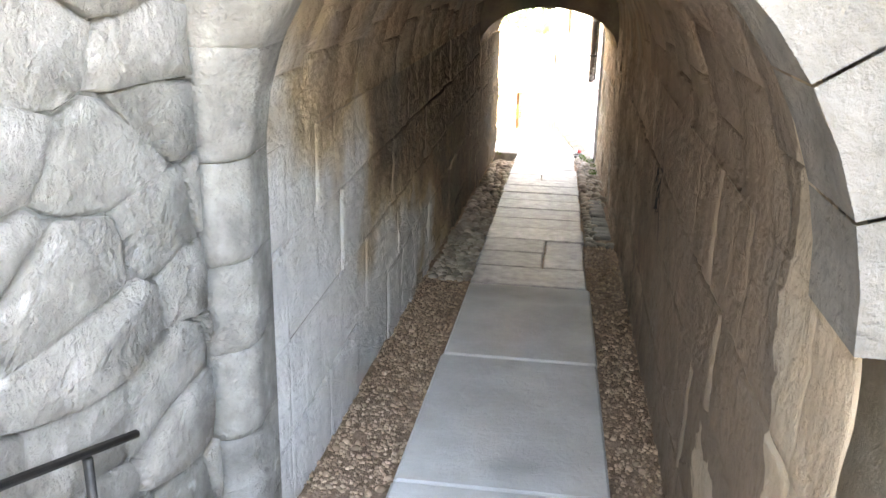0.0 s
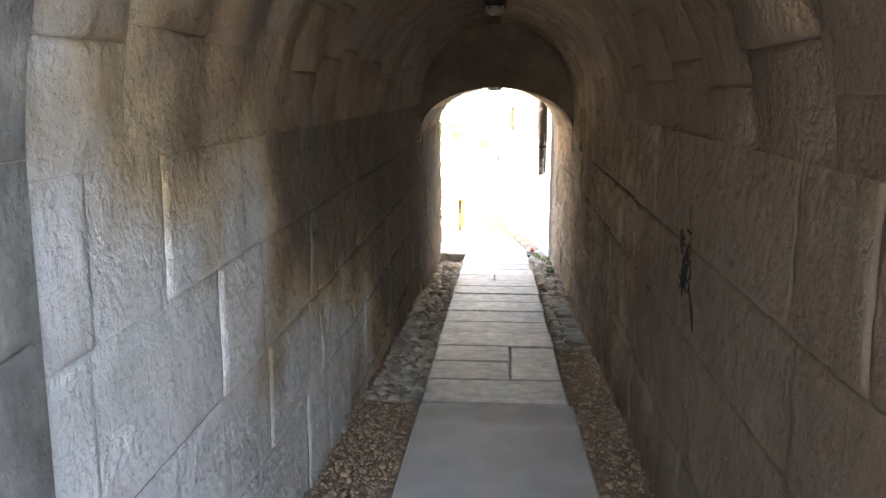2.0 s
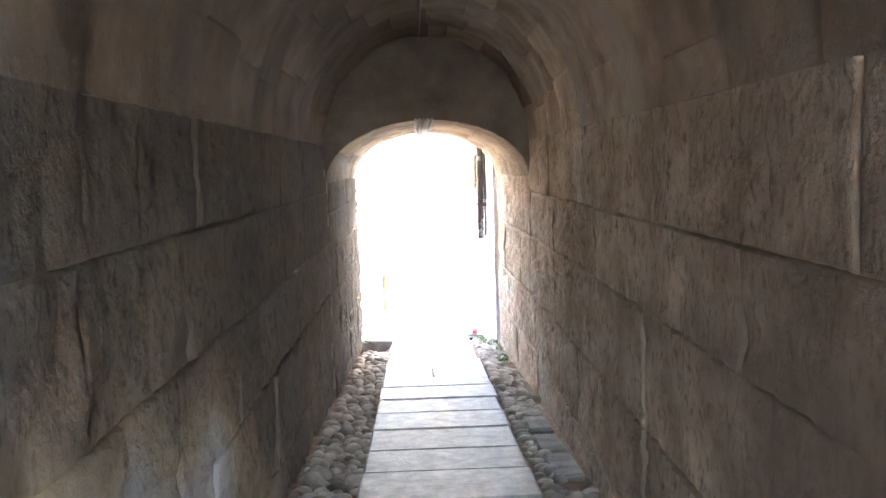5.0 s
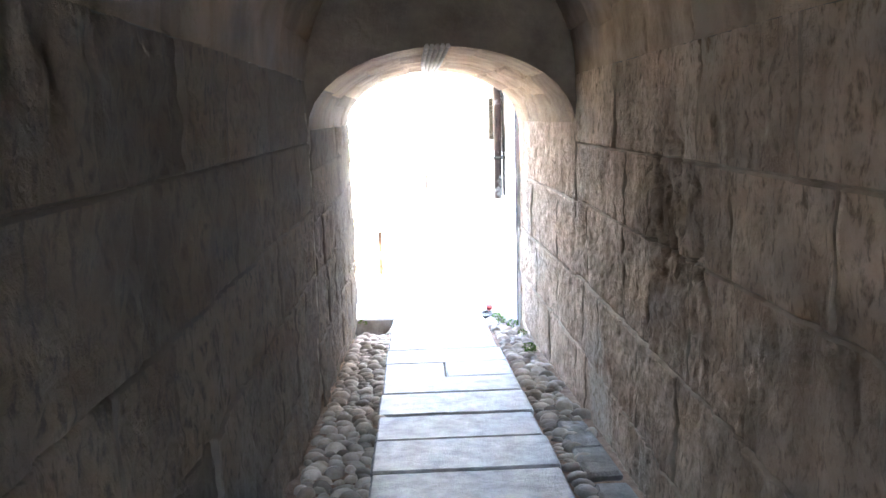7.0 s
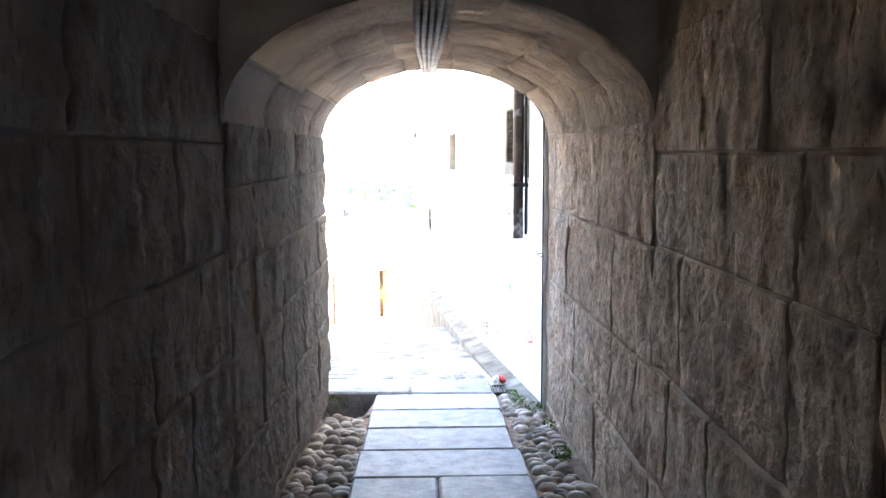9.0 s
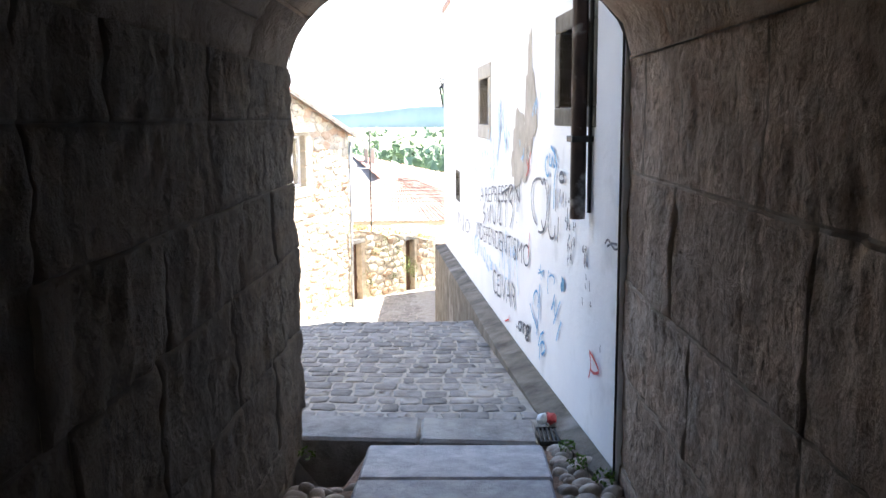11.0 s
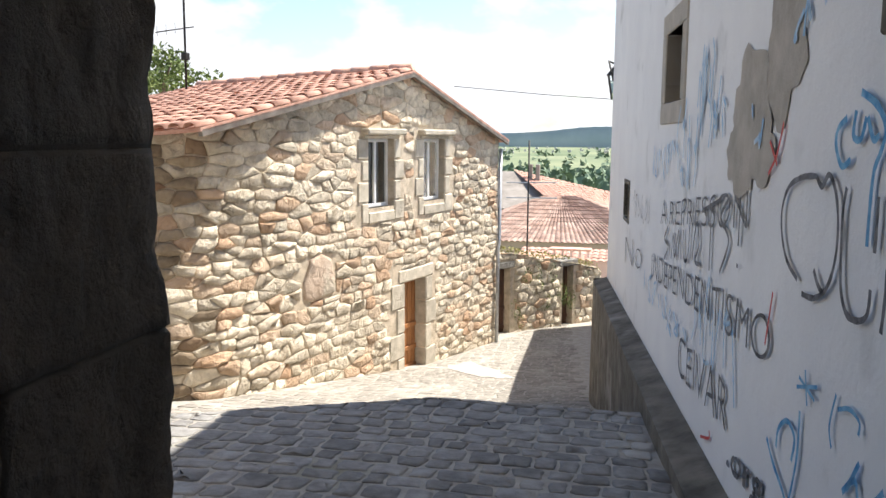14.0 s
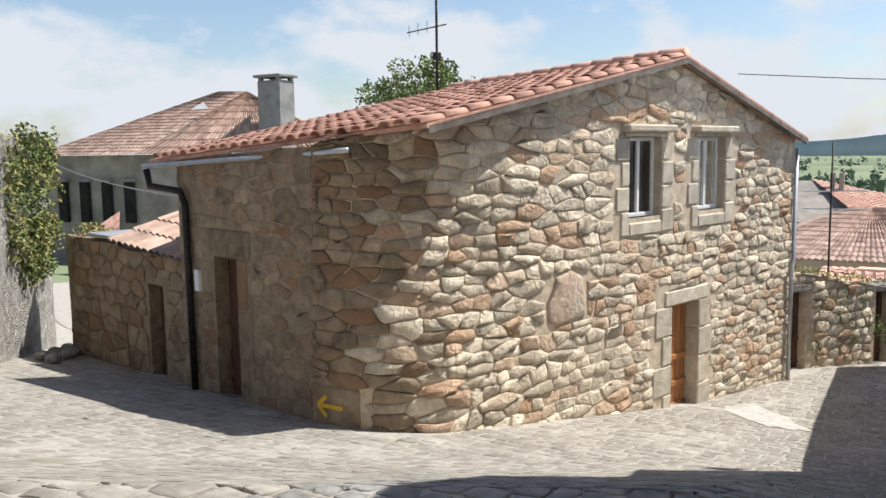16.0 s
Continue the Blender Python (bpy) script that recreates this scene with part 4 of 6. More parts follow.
def window(u0, u1, z0, z1):
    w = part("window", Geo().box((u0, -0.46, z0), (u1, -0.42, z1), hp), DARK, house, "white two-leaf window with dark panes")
    fw, m = 0.06, (u0 + u1) / 2
    for a0, a1, b0, b1 in ((u0, u0 + fw, z0, z1), (u1 - fw, u1, z0, z1), (u0 + fw, u1 - fw, z1 - fw, z1), (u0 + fw, u1 - fw, z0, z0 + fw), (m - 0.035, m + 0.035, z0 + fw, z1 - fw)):
        part("frame", Geo().box((a0, -0.18, b0), (a1, -0.11, b1), hp, 0.008), WHITEPAINT, w)
    for a0, a1 in ((u0 + fw, m - 0.035), (m + 0.035, u1 - fw)):
        p = part("pane", Geo().box((a0, -0.155, z0 + fw), (a1, -0.147, z1 - fw), hp), PANE, w)
        p.visible_shadow = False
    part("sill", Geo().box((u0 - 0.02, -0.2, z0 - 0.06), (u1 + 0.02, 0.0, z0), hp, 0.01), WHITEPAINT, w)
    part("lintel", Geo().box((u0 - 0.2, -0.2, z1 + 0.06), (u1 + 0.22, 0.16, z1 + 0.17), hp, 0.025), HASHLAR, w, "projecting stone lintel slab")
    part("lintel_block", Geo().box((u0 - 0.12, -0.2, z1), (u1 + 0.12, 0.035, z1 + 0.06), hp, 0.01), HASHLAR, w)
    z = z0 - 0.25
    for k in range(4):
        h = (z1 - z) / (4 - k)
        for a0, a1 in ((u0 - 0.2 - 0.12 * (k % 2), u0), (u1, u1 + 0.2 + 0.12 * ((k + 1) % 2))):
            part("jamb_stone", Geo().box((a0, -0.3, z + 0.008), (a1, 0.035, z + h - 0.008), hp, 0.02), HASHLAR, w)
        z += h
    part("sill_stone", Geo().box((u0, -0.2, z0 - 0.25), (u1, 0.04, z0 - 0.065), hp, 0.02), HASHLAR, w)


window(4.46, 5.3, -1.1, 0.06)
window(6.36, 7.2, -1.1, 0.06)


def plank_door(name, fn, u0, u1, z0, z1, material, label, planks, host, ajar=0.0):
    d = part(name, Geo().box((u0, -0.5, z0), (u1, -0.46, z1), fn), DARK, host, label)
    for k in range(planks):
        a0, a1 = u0 + (u1 - u0) * k / planks, u0 + (u1 - u0) * (k + 1) / planks
        part("plank", Geo().box((a0 + 0.004, -0.24, z0), (a1 - 0.004, -0.195, z1), fn, 0.006), material, d)
    for z in (z0 + (z1 - z0) * 0.3, z0 + (z1 - z0) * 0.52, z0 + (z1 - z0) * 0.12):
        part("rail", Geo().box((u0 + 0.01, -0.195, z), (u1 - 0.01, -0.165, z + 0.09), fn, 0.008), material, d)
    return d


dd = plank_door("door", hp, 5.68, 6.44, -4.5, -2.52, DOORWOOD, "orange varnished wooden door in a deep reveal", 5, house)
part("handle", Geo().box((5.74, -0.195, -3.5), (5.77, -0.14, -3.38), hp, 0.005), IRON, dd)
part("lintel", Geo().box((5.45, -0.4, -2.52), (6.75, 0.04, -2.28), hp, 0.025), HASHLAR, dd, "long granite lintel")
for k in range(4):
    part("jamb_stone", Geo().box((5.64 - (0.22, 0.5, 0.25, 0.45)[k], -0.35, -4.35 + k * 0.46), (5.66, 0.035, -3.9 + k * 0.46), hp, 0.02), HASHLAR, dd)
    part("jamb_stone", Geo().box((6.45, -0.35, -4.35 + k * 0.46), (6.46 + (0.4, 0.22, 0.42, 0.25)[k], 0.035, -3.9 + k * 0.46), hp, 0.02), HASHLAR, dd)
part("threshold", Geo().box((5.6, -0.5, -4.6), (6.5, 0.1, -4.24), hp, 0.02), HASHLAR, dd)
fd = plank_door("front_door", wall_at, sF(3.5), sF(2.9), -3.5, -1.48, DARKWOOD, "dark brown wooden side door in shade", 4, house)
part("lintel", Geo().box((sF(3.6), -0.4, -1.48), (sF(2.55), 0.035, -1.1), wall_at, 0.02), SHADESTONE, fd)
for k in range(3):
    part("jamb_stone", Geo().box((sF(2.9), -0.4, -3.45 + k * 0.66), (sF(2.9 - (0.22, 0.35, 0.25)[k]), 0.03, -2.81 + k * 0.66), wall_at, 0.02), SHADESTONE, fd)
tagged(part("meter_box", Geo().box((sF(3.98), 0.0, -2.0), (sF(3.86), 0.07, -1.7), wall_at, 0.01), WHITEPAINT, house), "small white meter box")
g = Geo()
for a, b in (((0.0, 0.0), (0.34, 0.0)), ((0.0, 0.0), (0.13, 0.12)), ((0.0, 0.0), (0.13, -0.12))):
    dx, dz = b[0] - a[0], b[1] - a[1]
    ln = math.hypot(dx, dz)
    px, pz = -dz / ln * 0.025, dx / ln * 0.025
    g.add([wall_at(-0.62 + a[0] + px, 0.065, -3.02 + a[1] + pz), wall_at(-0.62 + b[0] + px, 0.065, -3.02 + b[1] + pz), wall_at(-0.62 + b[0] - px, 0.065, -3.02 + b[1] - pz), wall_at(-0.62 + a[0] - px, 0.065, -3.02 + a[1] - pz)], [(0, 1, 2, 3)])
part("painted_stone", Geo().box((-0.75, -0.02, -3.3), (-0.1, 0.06, -2.78), wall_at, 0.06), SHADESTONE, house)
part("arrow_mark", g, YELLOW, house, "yellow painted waymark arrow")

# annex of the house, along the street
def ribbed(geo, e0, e1, r0, r1, cols, lift=0.05):
    """Roof slope with rounded tile columns from eave e0-e1 to ridge r0-r1."""
    e0, e1, r0, r1 = (Vector(p) for p in (e0, e1, r0, r1))
    nrm = (e1 - e0).cross(r0 - e0 if (r0 - e0).length > 0.01 else r1 - e0).normalized()
    nrm = nrm if nrm.z > 0 else -nrm
    rows = max(2, int((r0.lerp(r1, 0.5) - e0.lerp(e1, 0.5)).length / 0.4))
    v = []
    for j in range(rows + 1):
        a, b = e0.lerp(r0, j / rows), e1.lerp(r1, j / rows)
        for i in range(cols * 4 + 1):
            v.append(a.lerp(b, i / (cols * 4)) + nrm * lift * (abs(math.sin(i / 4 * math.pi)) + 0.25 * nz(i * 0.7, j * 1.3)))
    n = cols * 4 + 1
    for j in range(rows):
        for c in range(cols):
            q, fs = [], []
            for i in range(5):
                q += [v[j * n + c * 4 + i] + nrm * 0.025, v[(j + 1) * n + c * 4 + i]]
            geo.add(q, [(2 * i, 2 * i + 2, 2 * i + 3, 2 * i + 1) for i in range(4)])


annex = thing("annex", hp(1, -6.5, -3.5), "low stone shed with an old tile roof beside the house", "shed")
ax = lambda u, d, z: hp(-0.02 - d, -u, z)
an_top = lambda u: -1.62 if u < 6.9 else -1.55 + 0.08 * nz(u * 2, 3)
g = Geo()
strip_wall(g, ax, 4.47, 9.1, lambda u: -4.6, an_top, [(5.27, 5.78, -3.9, -2.1)], -0.4, -0.004, 0.4)
annex_wall = part("wall", g, SHADEBED, annex)
g = Geo()
ribbed(g, ax(4.2, 0.18, -1.62), ax(6.85, 0.18, -1.5), ax(4.3, -2.4, -0.75), ax(6.85, -2.4, -0.7), 12)
part("roof", g, TERRAS, annex, "weathered pink tile roof", True)
plank_door("door", ax, 5.27, 5.78, -3.8, -2.1, DARKWOOD, "dark plank door", 4, annex)
part("roof_sheet", Geo().box((6.9, -1.1, -1.5), (8.0, 0.05, -1.44), ax, 0.01), ZINC, annex, "grey metal sheet")

# lower wall with two gates beyond the house
LW0, LW1 = Vector((-2.75, 38.75, 0)), Vector((-0.3, 42.4, 0))
LD = (LW1 - LW0).normalized()
LN = Vector((LD.y, -LD.x, 0))
lw = lambda s, d, z: LW0 + LD * s + LN * d + Vector((0, 0, z))
lane = thing("garden_wall", lw(2, 0, -4.8), "old overgrown rubble garden wall with two dark gates", "wall")
LLEN = (LW1 - LW0).length
lw_top = lambda s: -2.55 - 0.19 * s + 0.08 * nz(s * 2.5, 9) - (0.5 * max(0, s - 3.8) ** 2)
GATES = [(0.12, 0.72, -6, -3.02), (2.75, 3.2, -6, -3.2)]
g = Geo()
strip_wall(g, lw, 0, LLEN, lambda s: -6.5, lw_top, GATES, -0.5, -0.004, 0.25)
lane_wall = part("wall", g, BEDDING, lane)
for s0, s1, z0, z1 in GATES:
    plank_door("gate", lw, s0, s1, -5.2, z1, DARKWOOD, "dark weathered plank gate", 4, lane)
    part("lintel", Geo().box((s0 - 0.15, -0.4, z1), (s1 + 0.15, 0.03, z1 + 0.16), lw, 0.02), GREYSTONE, lane)
part("pipe_post", Geo().tube([lw(-0.02, 0.15, -2.6), lw(-0.02, 0.15, -5.2)], 0.06, 8), ZINC, lane, smooth=True)
# ---- town below and the far valley ----
def hip_house(name, label, plan, z0, z1, ridge, wall_m, roof_m, cols, windows=()):
    """plan: four corners in turn; ridge: two points over the first and third sides' middles."""
    h = thing(name, (plan[0][0], plan[0][1], z0), label, "house")
    g = Geo()
    prism(g, plan, z0, z1)
    part("wall", g, wall_m, h)
    c = Vector((sum(p[0] for p in plan) / 4, sum(p[1] for p in plan) / 4, 0))
    e = [Vector((*p, z1)) + (Vector((*p, 0)) - c).normalized() * 0.5 for p in plan]
    ra, rb = Vector(ridge[0]), Vector(ridge[1])
    g = Geo()
    for a, b, p, q in ((e[0], e[1], ra, rb), (e[1], e[2], rb, rb), (e[2], e[3], rb, ra), (e[3], e[0], ra, ra)):
        ribbed(g, a, b, p, q, max(4, int((b - a).length / cols)), 0.07)
    part("roof", g, roof_m, h, smooth=True)
    return h


villa = hip_house("villa", "grey two-storey house with a wide old tile roof", [(-41.2, 48.6), (-35.2, 50.0), (-27.5, 57.5), (-36, 61)], -12, -0.15, ((-33.6, 54.0, 3.1), (-32.6, 55.0, 3.1)), GREYWALL, TERRAS, 0.28)
for k in range(4):
    p = Vector((-40.6, 48.7, 0)).lerp(Vector((-35.2, 49.96, 0)), (k + 0.5) / 4)
    wdw = part("window", Geo().box((p.x - 0.32, p.y - 0.14, -3.6), (p.x + 0.32, p.y + 0.05, -1.5)), DARK, villa, "tall dark shuttered window")
    part("frame", Geo().box((p.x - 0.42, p.y - 0.2, -1.5), (p.x + 0.42, p.y + 0.05, -1.36)), GREYWALL, wdw)
chim = part("chimney", Geo().box((-30.9, 54.0, -0.4), (-29.4, 55.2, 3.55), ident, 0.05), CHIMNEY, villa, "square grey rendered chimney")
part("chimney_cap", Geo().box((-31.05, 53.85, 3.7), (-29.25, 55.35, 3.85), ident, 0.04), CHIMNEY, chim)
for k in range(4):
    part("chimney_leg", Geo().box((-30.85 + (k % 2) * 1.2, 54.05 + (k // 2) * 0.9, 3.55), (-30.65 + (k % 2) * 1.2, 54.25 + (k // 2) * 0.9, 3.7)), CHIMNEY, chim)
# Flat white triangle in place of a small dormer.
part("patch", Geo().add([(-34.1, 52.4, 2.14), (-33.2, 52.8, 2.19), (-33.6, 52.85, 2.55)], [(0, 1, 2)]), WHITEPAINT, villa, "white triangle standing for a small dormer")

hip_house("town_house", "town house with a ribbed brown tile roof below the lane", [(-7.5, 56.3), (3.0, 56.6), (3.0, 65), (-7.5, 65)], -14, -4.5, ((-3.5, 60.8, -2.75), (-2.2, 60.9, -2.78)), PINKWALL, OLDTILE, 0.24)
long = thing("long_house", (-4, 75, -14), "long house with a pink tile roof and grey gable", "house")
part("wall", Geo().box((-9, 72.5, -14), (-7.35, 79, -4.4)).add([(-9.5, 73, -4.4), (-1.5, 73, -4.6), (-7.4, 78.6, -2.3), (-9.5, 78.6, -2.3), (-9.5, 73, -14), (-1.5, 73, -14)], [(0, 1, 2, 3), (4, 5, 1, 0)]), GREYWALL, long)
g = Geo()
ribbed(g, (-3.4, 70.9, -4.5), (5, 70.9, -5.6), (-7.6, 78.7, -2.2), (5, 79.4, -4.9), 34, 0.05)
part("roof", g, PINKROOF, long, smooth=True)
for x in (-6.4, -5.9):
    part("chimney", Geo().box((x, 77.2, -3), (x + 0.28, 77.5, -1.75), ident, 0.03), GREYWALL, long)
small = thing("small_house", (-1, 48.6, -9), "small pink-rendered house with a tiled vent hood", "house")
part("wall", Geo().box((-3.2, 48.7, -9), (2, 50.2, -4.1)), PINKWALL, small, "pink rendered wall")
g = Geo()
ribbed(g, (-3.4, 48.4, -4.1), (2.2, 48.4, -4.15), (-3.4, 50.3, -3.95), (2.2, 50.3, -3.95), 24, 0.04)
part("roof", g, PINKROOF, small, smooth=True)
part("vent_hood", Geo().box((-2.2, 48.1, -3.72), (-0.8, 48.6, -3.66), ident, 0.01), TERRA, small)
for k in range(5):
    part("vent_post", Geo().box((-2.1 + k * 0.29, 48.2, -3.95), (-2.03 + k * 0.29, 48.5, -3.72)), PINKWALL, small)

g = Geo()
r = random.Random(31)
for _ in range(1500):
    y = r.uniform(620, 1050) if r.random() < 0.7 else r.uniform(1050, 2600)
    x = r.uniform(-0.95, 0.25) * y
    clump(g, (x, y, -45 + r.uniform(2, 6)), r.uniform(5, 10), r.uniform(4, 8), 7, 6.0, r)
tagged(obj("woods", g, WOODS), "riverside woods across the valley, haze in their green", "trees", kind="stuff")
g = Geo()
for _ in range(260):
    y = r.uniform(2300, 3600)
    x = r.uniform(-0.9, 0.25) * y
    w = r.uniform(5, 12)
    g.box((x, y, -46), (x + w, y + w, -40 + r.uniform(0, 3)))
tagged(obj("village", g, VILLAGE), "far scattered pale village houses in the valley", "houses", kind="stuff")


def ridge_line(name, y, f, material, label):
    xs = np.linspace(-4400, 2600, 120)
    g = Geo()
    g.add([(x, y, -60) for x in xs] + [(x, y, f(x)) for x in xs] + [(x, y + 300, -60) for x in xs], [(i, i + 1, 121 + i, 120 + i) for i in range(119)] + [(120 + i, 121 + i, 241 + i, 240 + i) for i in range(119)])
    tagged(obj(name, g, material, smooth=True), label, "hills", **STRUCT)


ridge_line("backdrop_hill", 3900, lambda x: 8 + 38 * math.exp(-((x + 120) / 330) ** 2) + 35 * math.exp(-((x - 700) / 500) ** 2) + 10 * nz(x * 0.004, 1) - (40 if x < -900 else 0), HILL, "low wooded hill on the horizon, haze in its blue-green colour")
ridge_line("backdrop_range", 4300, lambda x: 30 + 70 * math.exp(-((x + 5200) / 1500) ** 2) + 55 * math.exp(-((x + 3500) / 700) ** 2) - 25 * math.exp(-((x + 1500) / 900) ** 2) + 8 * nz(x * 0.003, 7), HILLFAR, "far hills, haze in their pale blue colour")

# ---- passage details ----
bundle = thing("cable_bundle", (XC, 13, 1.9), "bundle of grey cables clipped along the vault", "cables")
for k in range(5):
    x = XC + (k - 2) * 0.036
    part("cable", Geo().tube([(x, 8.4, 1.955), (x, 11.0, 1.95), (x + 0.004, 13.4, 1.955)], 0.016, 6), CABLE, bundle, smooth=True)
    part("cable", Geo().tube([(x, 17.2, 1.25), (x - 0.008, 18.8, 1.225), (x - 0.015 * (k - 2), 20.45, 1.225)], 0.017, 6), CABLE, bundle, smooth=True)
part("lead", Geo().tube([(XC, 13.4, 1.99), (XC, 14.5, 1.985), (XC - 0.02, 17.3, 1.985)], 0.006, 6), CABLE, bundle, smooth=True)
for y in (9.2, 11.2, 13.1):
    part("clip", Geo().box((XC - 0.11, y, 1.925), (XC + 0.11, y + 0.03, 1.99), ident, 0.005), IRON, bundle)
for y in (14.15, 10.2):
    bulk = thing("bulkhead_lamp", (XC, y, 1.9), "unlit round bulkhead lamp under the vault", "lamp", "vault lamps")
    g = Geo()
    g.tube([(XC, y, 1.99), (XC, y, 1.93), (XC, y, 1.9)], [0.1, 0.1, 0.09], 16)
    part("body", g, IRON, bulk, smooth=True)
    part("diffuser", Geo().tube([(XC, y, 1.9), (XC, y, 1.85), (XC, y, 1.825)], [0.08, 0.07, 0.03], 14), CABLE, bulk, "dusty glass", True)
    for k in range(3):
        a = k * math.pi / 3
        part("guard", Geo().tube([(XC + 0.095 * math.cos(a), y + 0.095 * math.sin(a), 1.9), (XC, y, 1.81), (XC - 0.095 * math.cos(a), y - 0.095 * math.sin(a), 1.9)], 0.006, 5), IRON, bulk, smooth=True)
rail = thing("handrail", (-0.72, 6.4, -0.2), "thin black iron handrail beside the steps", "handrail")
part("rail", Geo().tube([(-0.86, 5.2, 1.2), (-0.78, 6.4, 0.82), (-0.66, 7.55, 0.46)], 0.013, 8), IRON, rail, smooth=True)
for x, y, z in ((-0.69, 7.35, 0.5), (-0.79, 6.2, 0.85)):
    part("post", Geo().tube([(x, y, z), (x, y, -0.5)], 0.014, 8), IRON, rail, smooth=True)

# spray figure on the passage wall, as plain strokes
def ribbon(geo, fn, pts, w, d=0.004):
    """A painted stroke of even width as one strip."""
    v = []
    for i, (a, b) in enumerate(pts):
        p, q = pts[max(i - 1, 0)], pts[min(i + 1, len(pts) - 1)]
        dx, dz = q[0] - p[0], q[1] - p[1]
        ln = math.hypot(dx, dz) or 1
        half = w / 2 * (1 + 0.25 * nz(a * 30, b * 30, d * 900))
        v += [fn(a - dz / ln * half, d, b + dx / ln * half), fn(a + dz / ln * half, d, b - dx / ln * half)]
    geo.add(v, [(2 * i, 2 * i + 1, 2 * i + 3, 2 * i + 2) for i in range(len(pts) - 1)])


def curve(pts, n=6):
    """Smooth a hand-drawn line."""
    out = []
    P = [pts[0]] + list(pts) + [pts[-1]]
    for p0, p1, p2, p3 in zip(P, P[1:], P[2:], P[3:]):
        for k in range(n):
            t = k / n
            out.append(tuple(0.5 * (2 * b + (c - a) * t + (2 * a - 5 * b + 4 * c - d) * t * t + (3 * b - a - 3 * c + d) * t ** 3) for a, b, c, d in zip(p0, p1, p2, p3)))
    return out + [pts[-1]]


er = lambda u, d, z: Vector((1.10 + 0.0134 * (u - 8) - d, u, z))
SCRIBBLE = mat("matt_black_spray", (0.012, 0.012, 0.011), (0.035, 0.034, 0.032), 20, 0.95, 0, 1, 0, spec=0.1)
scribble = thing("wall_scribble", er(10.38, 0.05, 0.5), "black spray-painted scribble on the passage wall", "graffiti")
r = random.Random(5)
strokes = [([(10.39, 0.77), (10.38, 0.72), (10.38, 0.66)], 0.016), ([(10.43, 0.68), (10.38, 0.675), (10.34, 0.68), (10.335, 0.71)], 0.016), ([(10.54, 0.47), (10.46, 0.45), (10.38, 0.43)], 0.016)]
strokes += [([(10.36 - 0.01 * k, 0.48), (10.3 - 0.012 * k, 0.4 + 0.01 * k), (10.27 - 0.02 * k, 0.36), (10.24 - 0.01 * k, 0.31)], 0.016) for k in range(3)]
for _ in range(22):
    y, z = 10.38 + r.gauss(0, 0.05), r.uniform(0.44, 0.66)
    strokes.append(([(y + r.uniform(-0.05, 0.05), z + r.uniform(-0.05, 0.05)) for _ in range(4)], r.uniform(0.01, 0.022)))
for k, (pts, w) in enumerate(strokes):
    g = Geo()
    ribbon(g, er, curve(pts), w, 0.04 + 0.0008 * k)
    part("stroke", g, SCRIBBLE, scribble)

# ---- graffiti on the white wall ----
def lettering(text, s0, s1, z, height, material, d, slope=0.0, spread=0.0):
    cu = bpy.data.curves.new("letters", "FONT")
    cu.body, cu.size, cu.offset = text, 1.0, spread
    tmp = bpy.data.objects.new("letters", cu)
    scene.collection.objects.link(tmp)
    bpy.context.view_layer.update()
    me = bpy.data.meshes.new_from_object(tmp.evaluated_get(bpy.context.evaluated_depsgraph_get()))
    bpy.data.objects.remove(tmp)
    xs = [v.co.x for v in me.vertices]
    x0, x1 = min(xs), max(xs)
    for v in me.vertices:
        t = (v.co.x - x0) / (x1 - x0)
        w = 0.02 * nz(t * 9, v.co.y * 2, len(text))
        v.co = wp(s0 + (s1 - s0) * t + w, d, z + slope * t + v.co.y / 0.7 * height * (1 + 0.15 * nz(t * 6, 3)) + 0.02 * nz(t * 11, 5))
    group = list(range(len(me.vertices)))

    def root(a):
        while group[a] != a:
            group[a] = group[group[a]]
            a = group[a]
        return a

    for q in me.polygons:
        for a in q.vertices[1:]:
            group[root(a)] = root(q.vertices[0])
    word = thing("graffiti_lettering", wp(s0, d, z), "hand-sprayed letters on the white plaster wall", "graffiti")
    letters = {}
    for q in me.polygons:
        letters.setdefault(root(q.vertices[0]), []).append(tuple(q.vertices))
    for faces in letters.values():
        own = sorted({a for q in faces for a in q})
        at = {a: k for k, a in enumerate(own)}
        part("letter", Geo().add([me.vertices[a].co for a in own], [tuple(at[a] for a in q) for q in faces]), material, word)
    bpy.data.meshes.remove(me)


lettering("A REPRESSON", 5.6, 2.92, -0.53, 0.17, BLACKPAINT, 0.012, 0.25, -0.014)
lettering("INDEPENDENTISMO", 6.0, 2.45, -1.0, 0.2, BLACKPAINT, 0.013, 0.24, -0.014)
lettering("CEIVAR", 4.55, 3.1, -1.38, 0.25, BLACKPAINT, 0.0125, 0.12, -0.014)
lettering(".org", 3.05, 2.42, -1.4, 0.14, BLACKPAINT, 0.0135, 0.08, 0.01)
lettering("No", 8.2, 6.7, -1.22, 0.3, BLACKPAINT, 0.012, 0.16, -0.03)


def scrawl(name, material, label, lines, w, d):
    mark = thing(name, wp(*lines[0][0][:1], d, lines[0][0][1]), label, "graffiti")
    for pts in lines:
        g = Geo()
        ribbon(g, wp, curve(pts), w, d)
        part("stroke", g, material, mark)


def smudges(s0, s1, z0, z1, n, seed):
    """Short worn dabs of paint."""
    r = random.Random(seed)
    out = []
    for _ in range(n):
        s, z = r.uniform(s0, s1), r.uniform(z0, z1)
        out.append([(s, z), (s + r.uniform(-0.015, 0.015), z - r.uniform(0.01, 0.035)), (s + r.uniform(-0.025, 0.025), z - r.uniform(0.02, 0.06))])
    return out


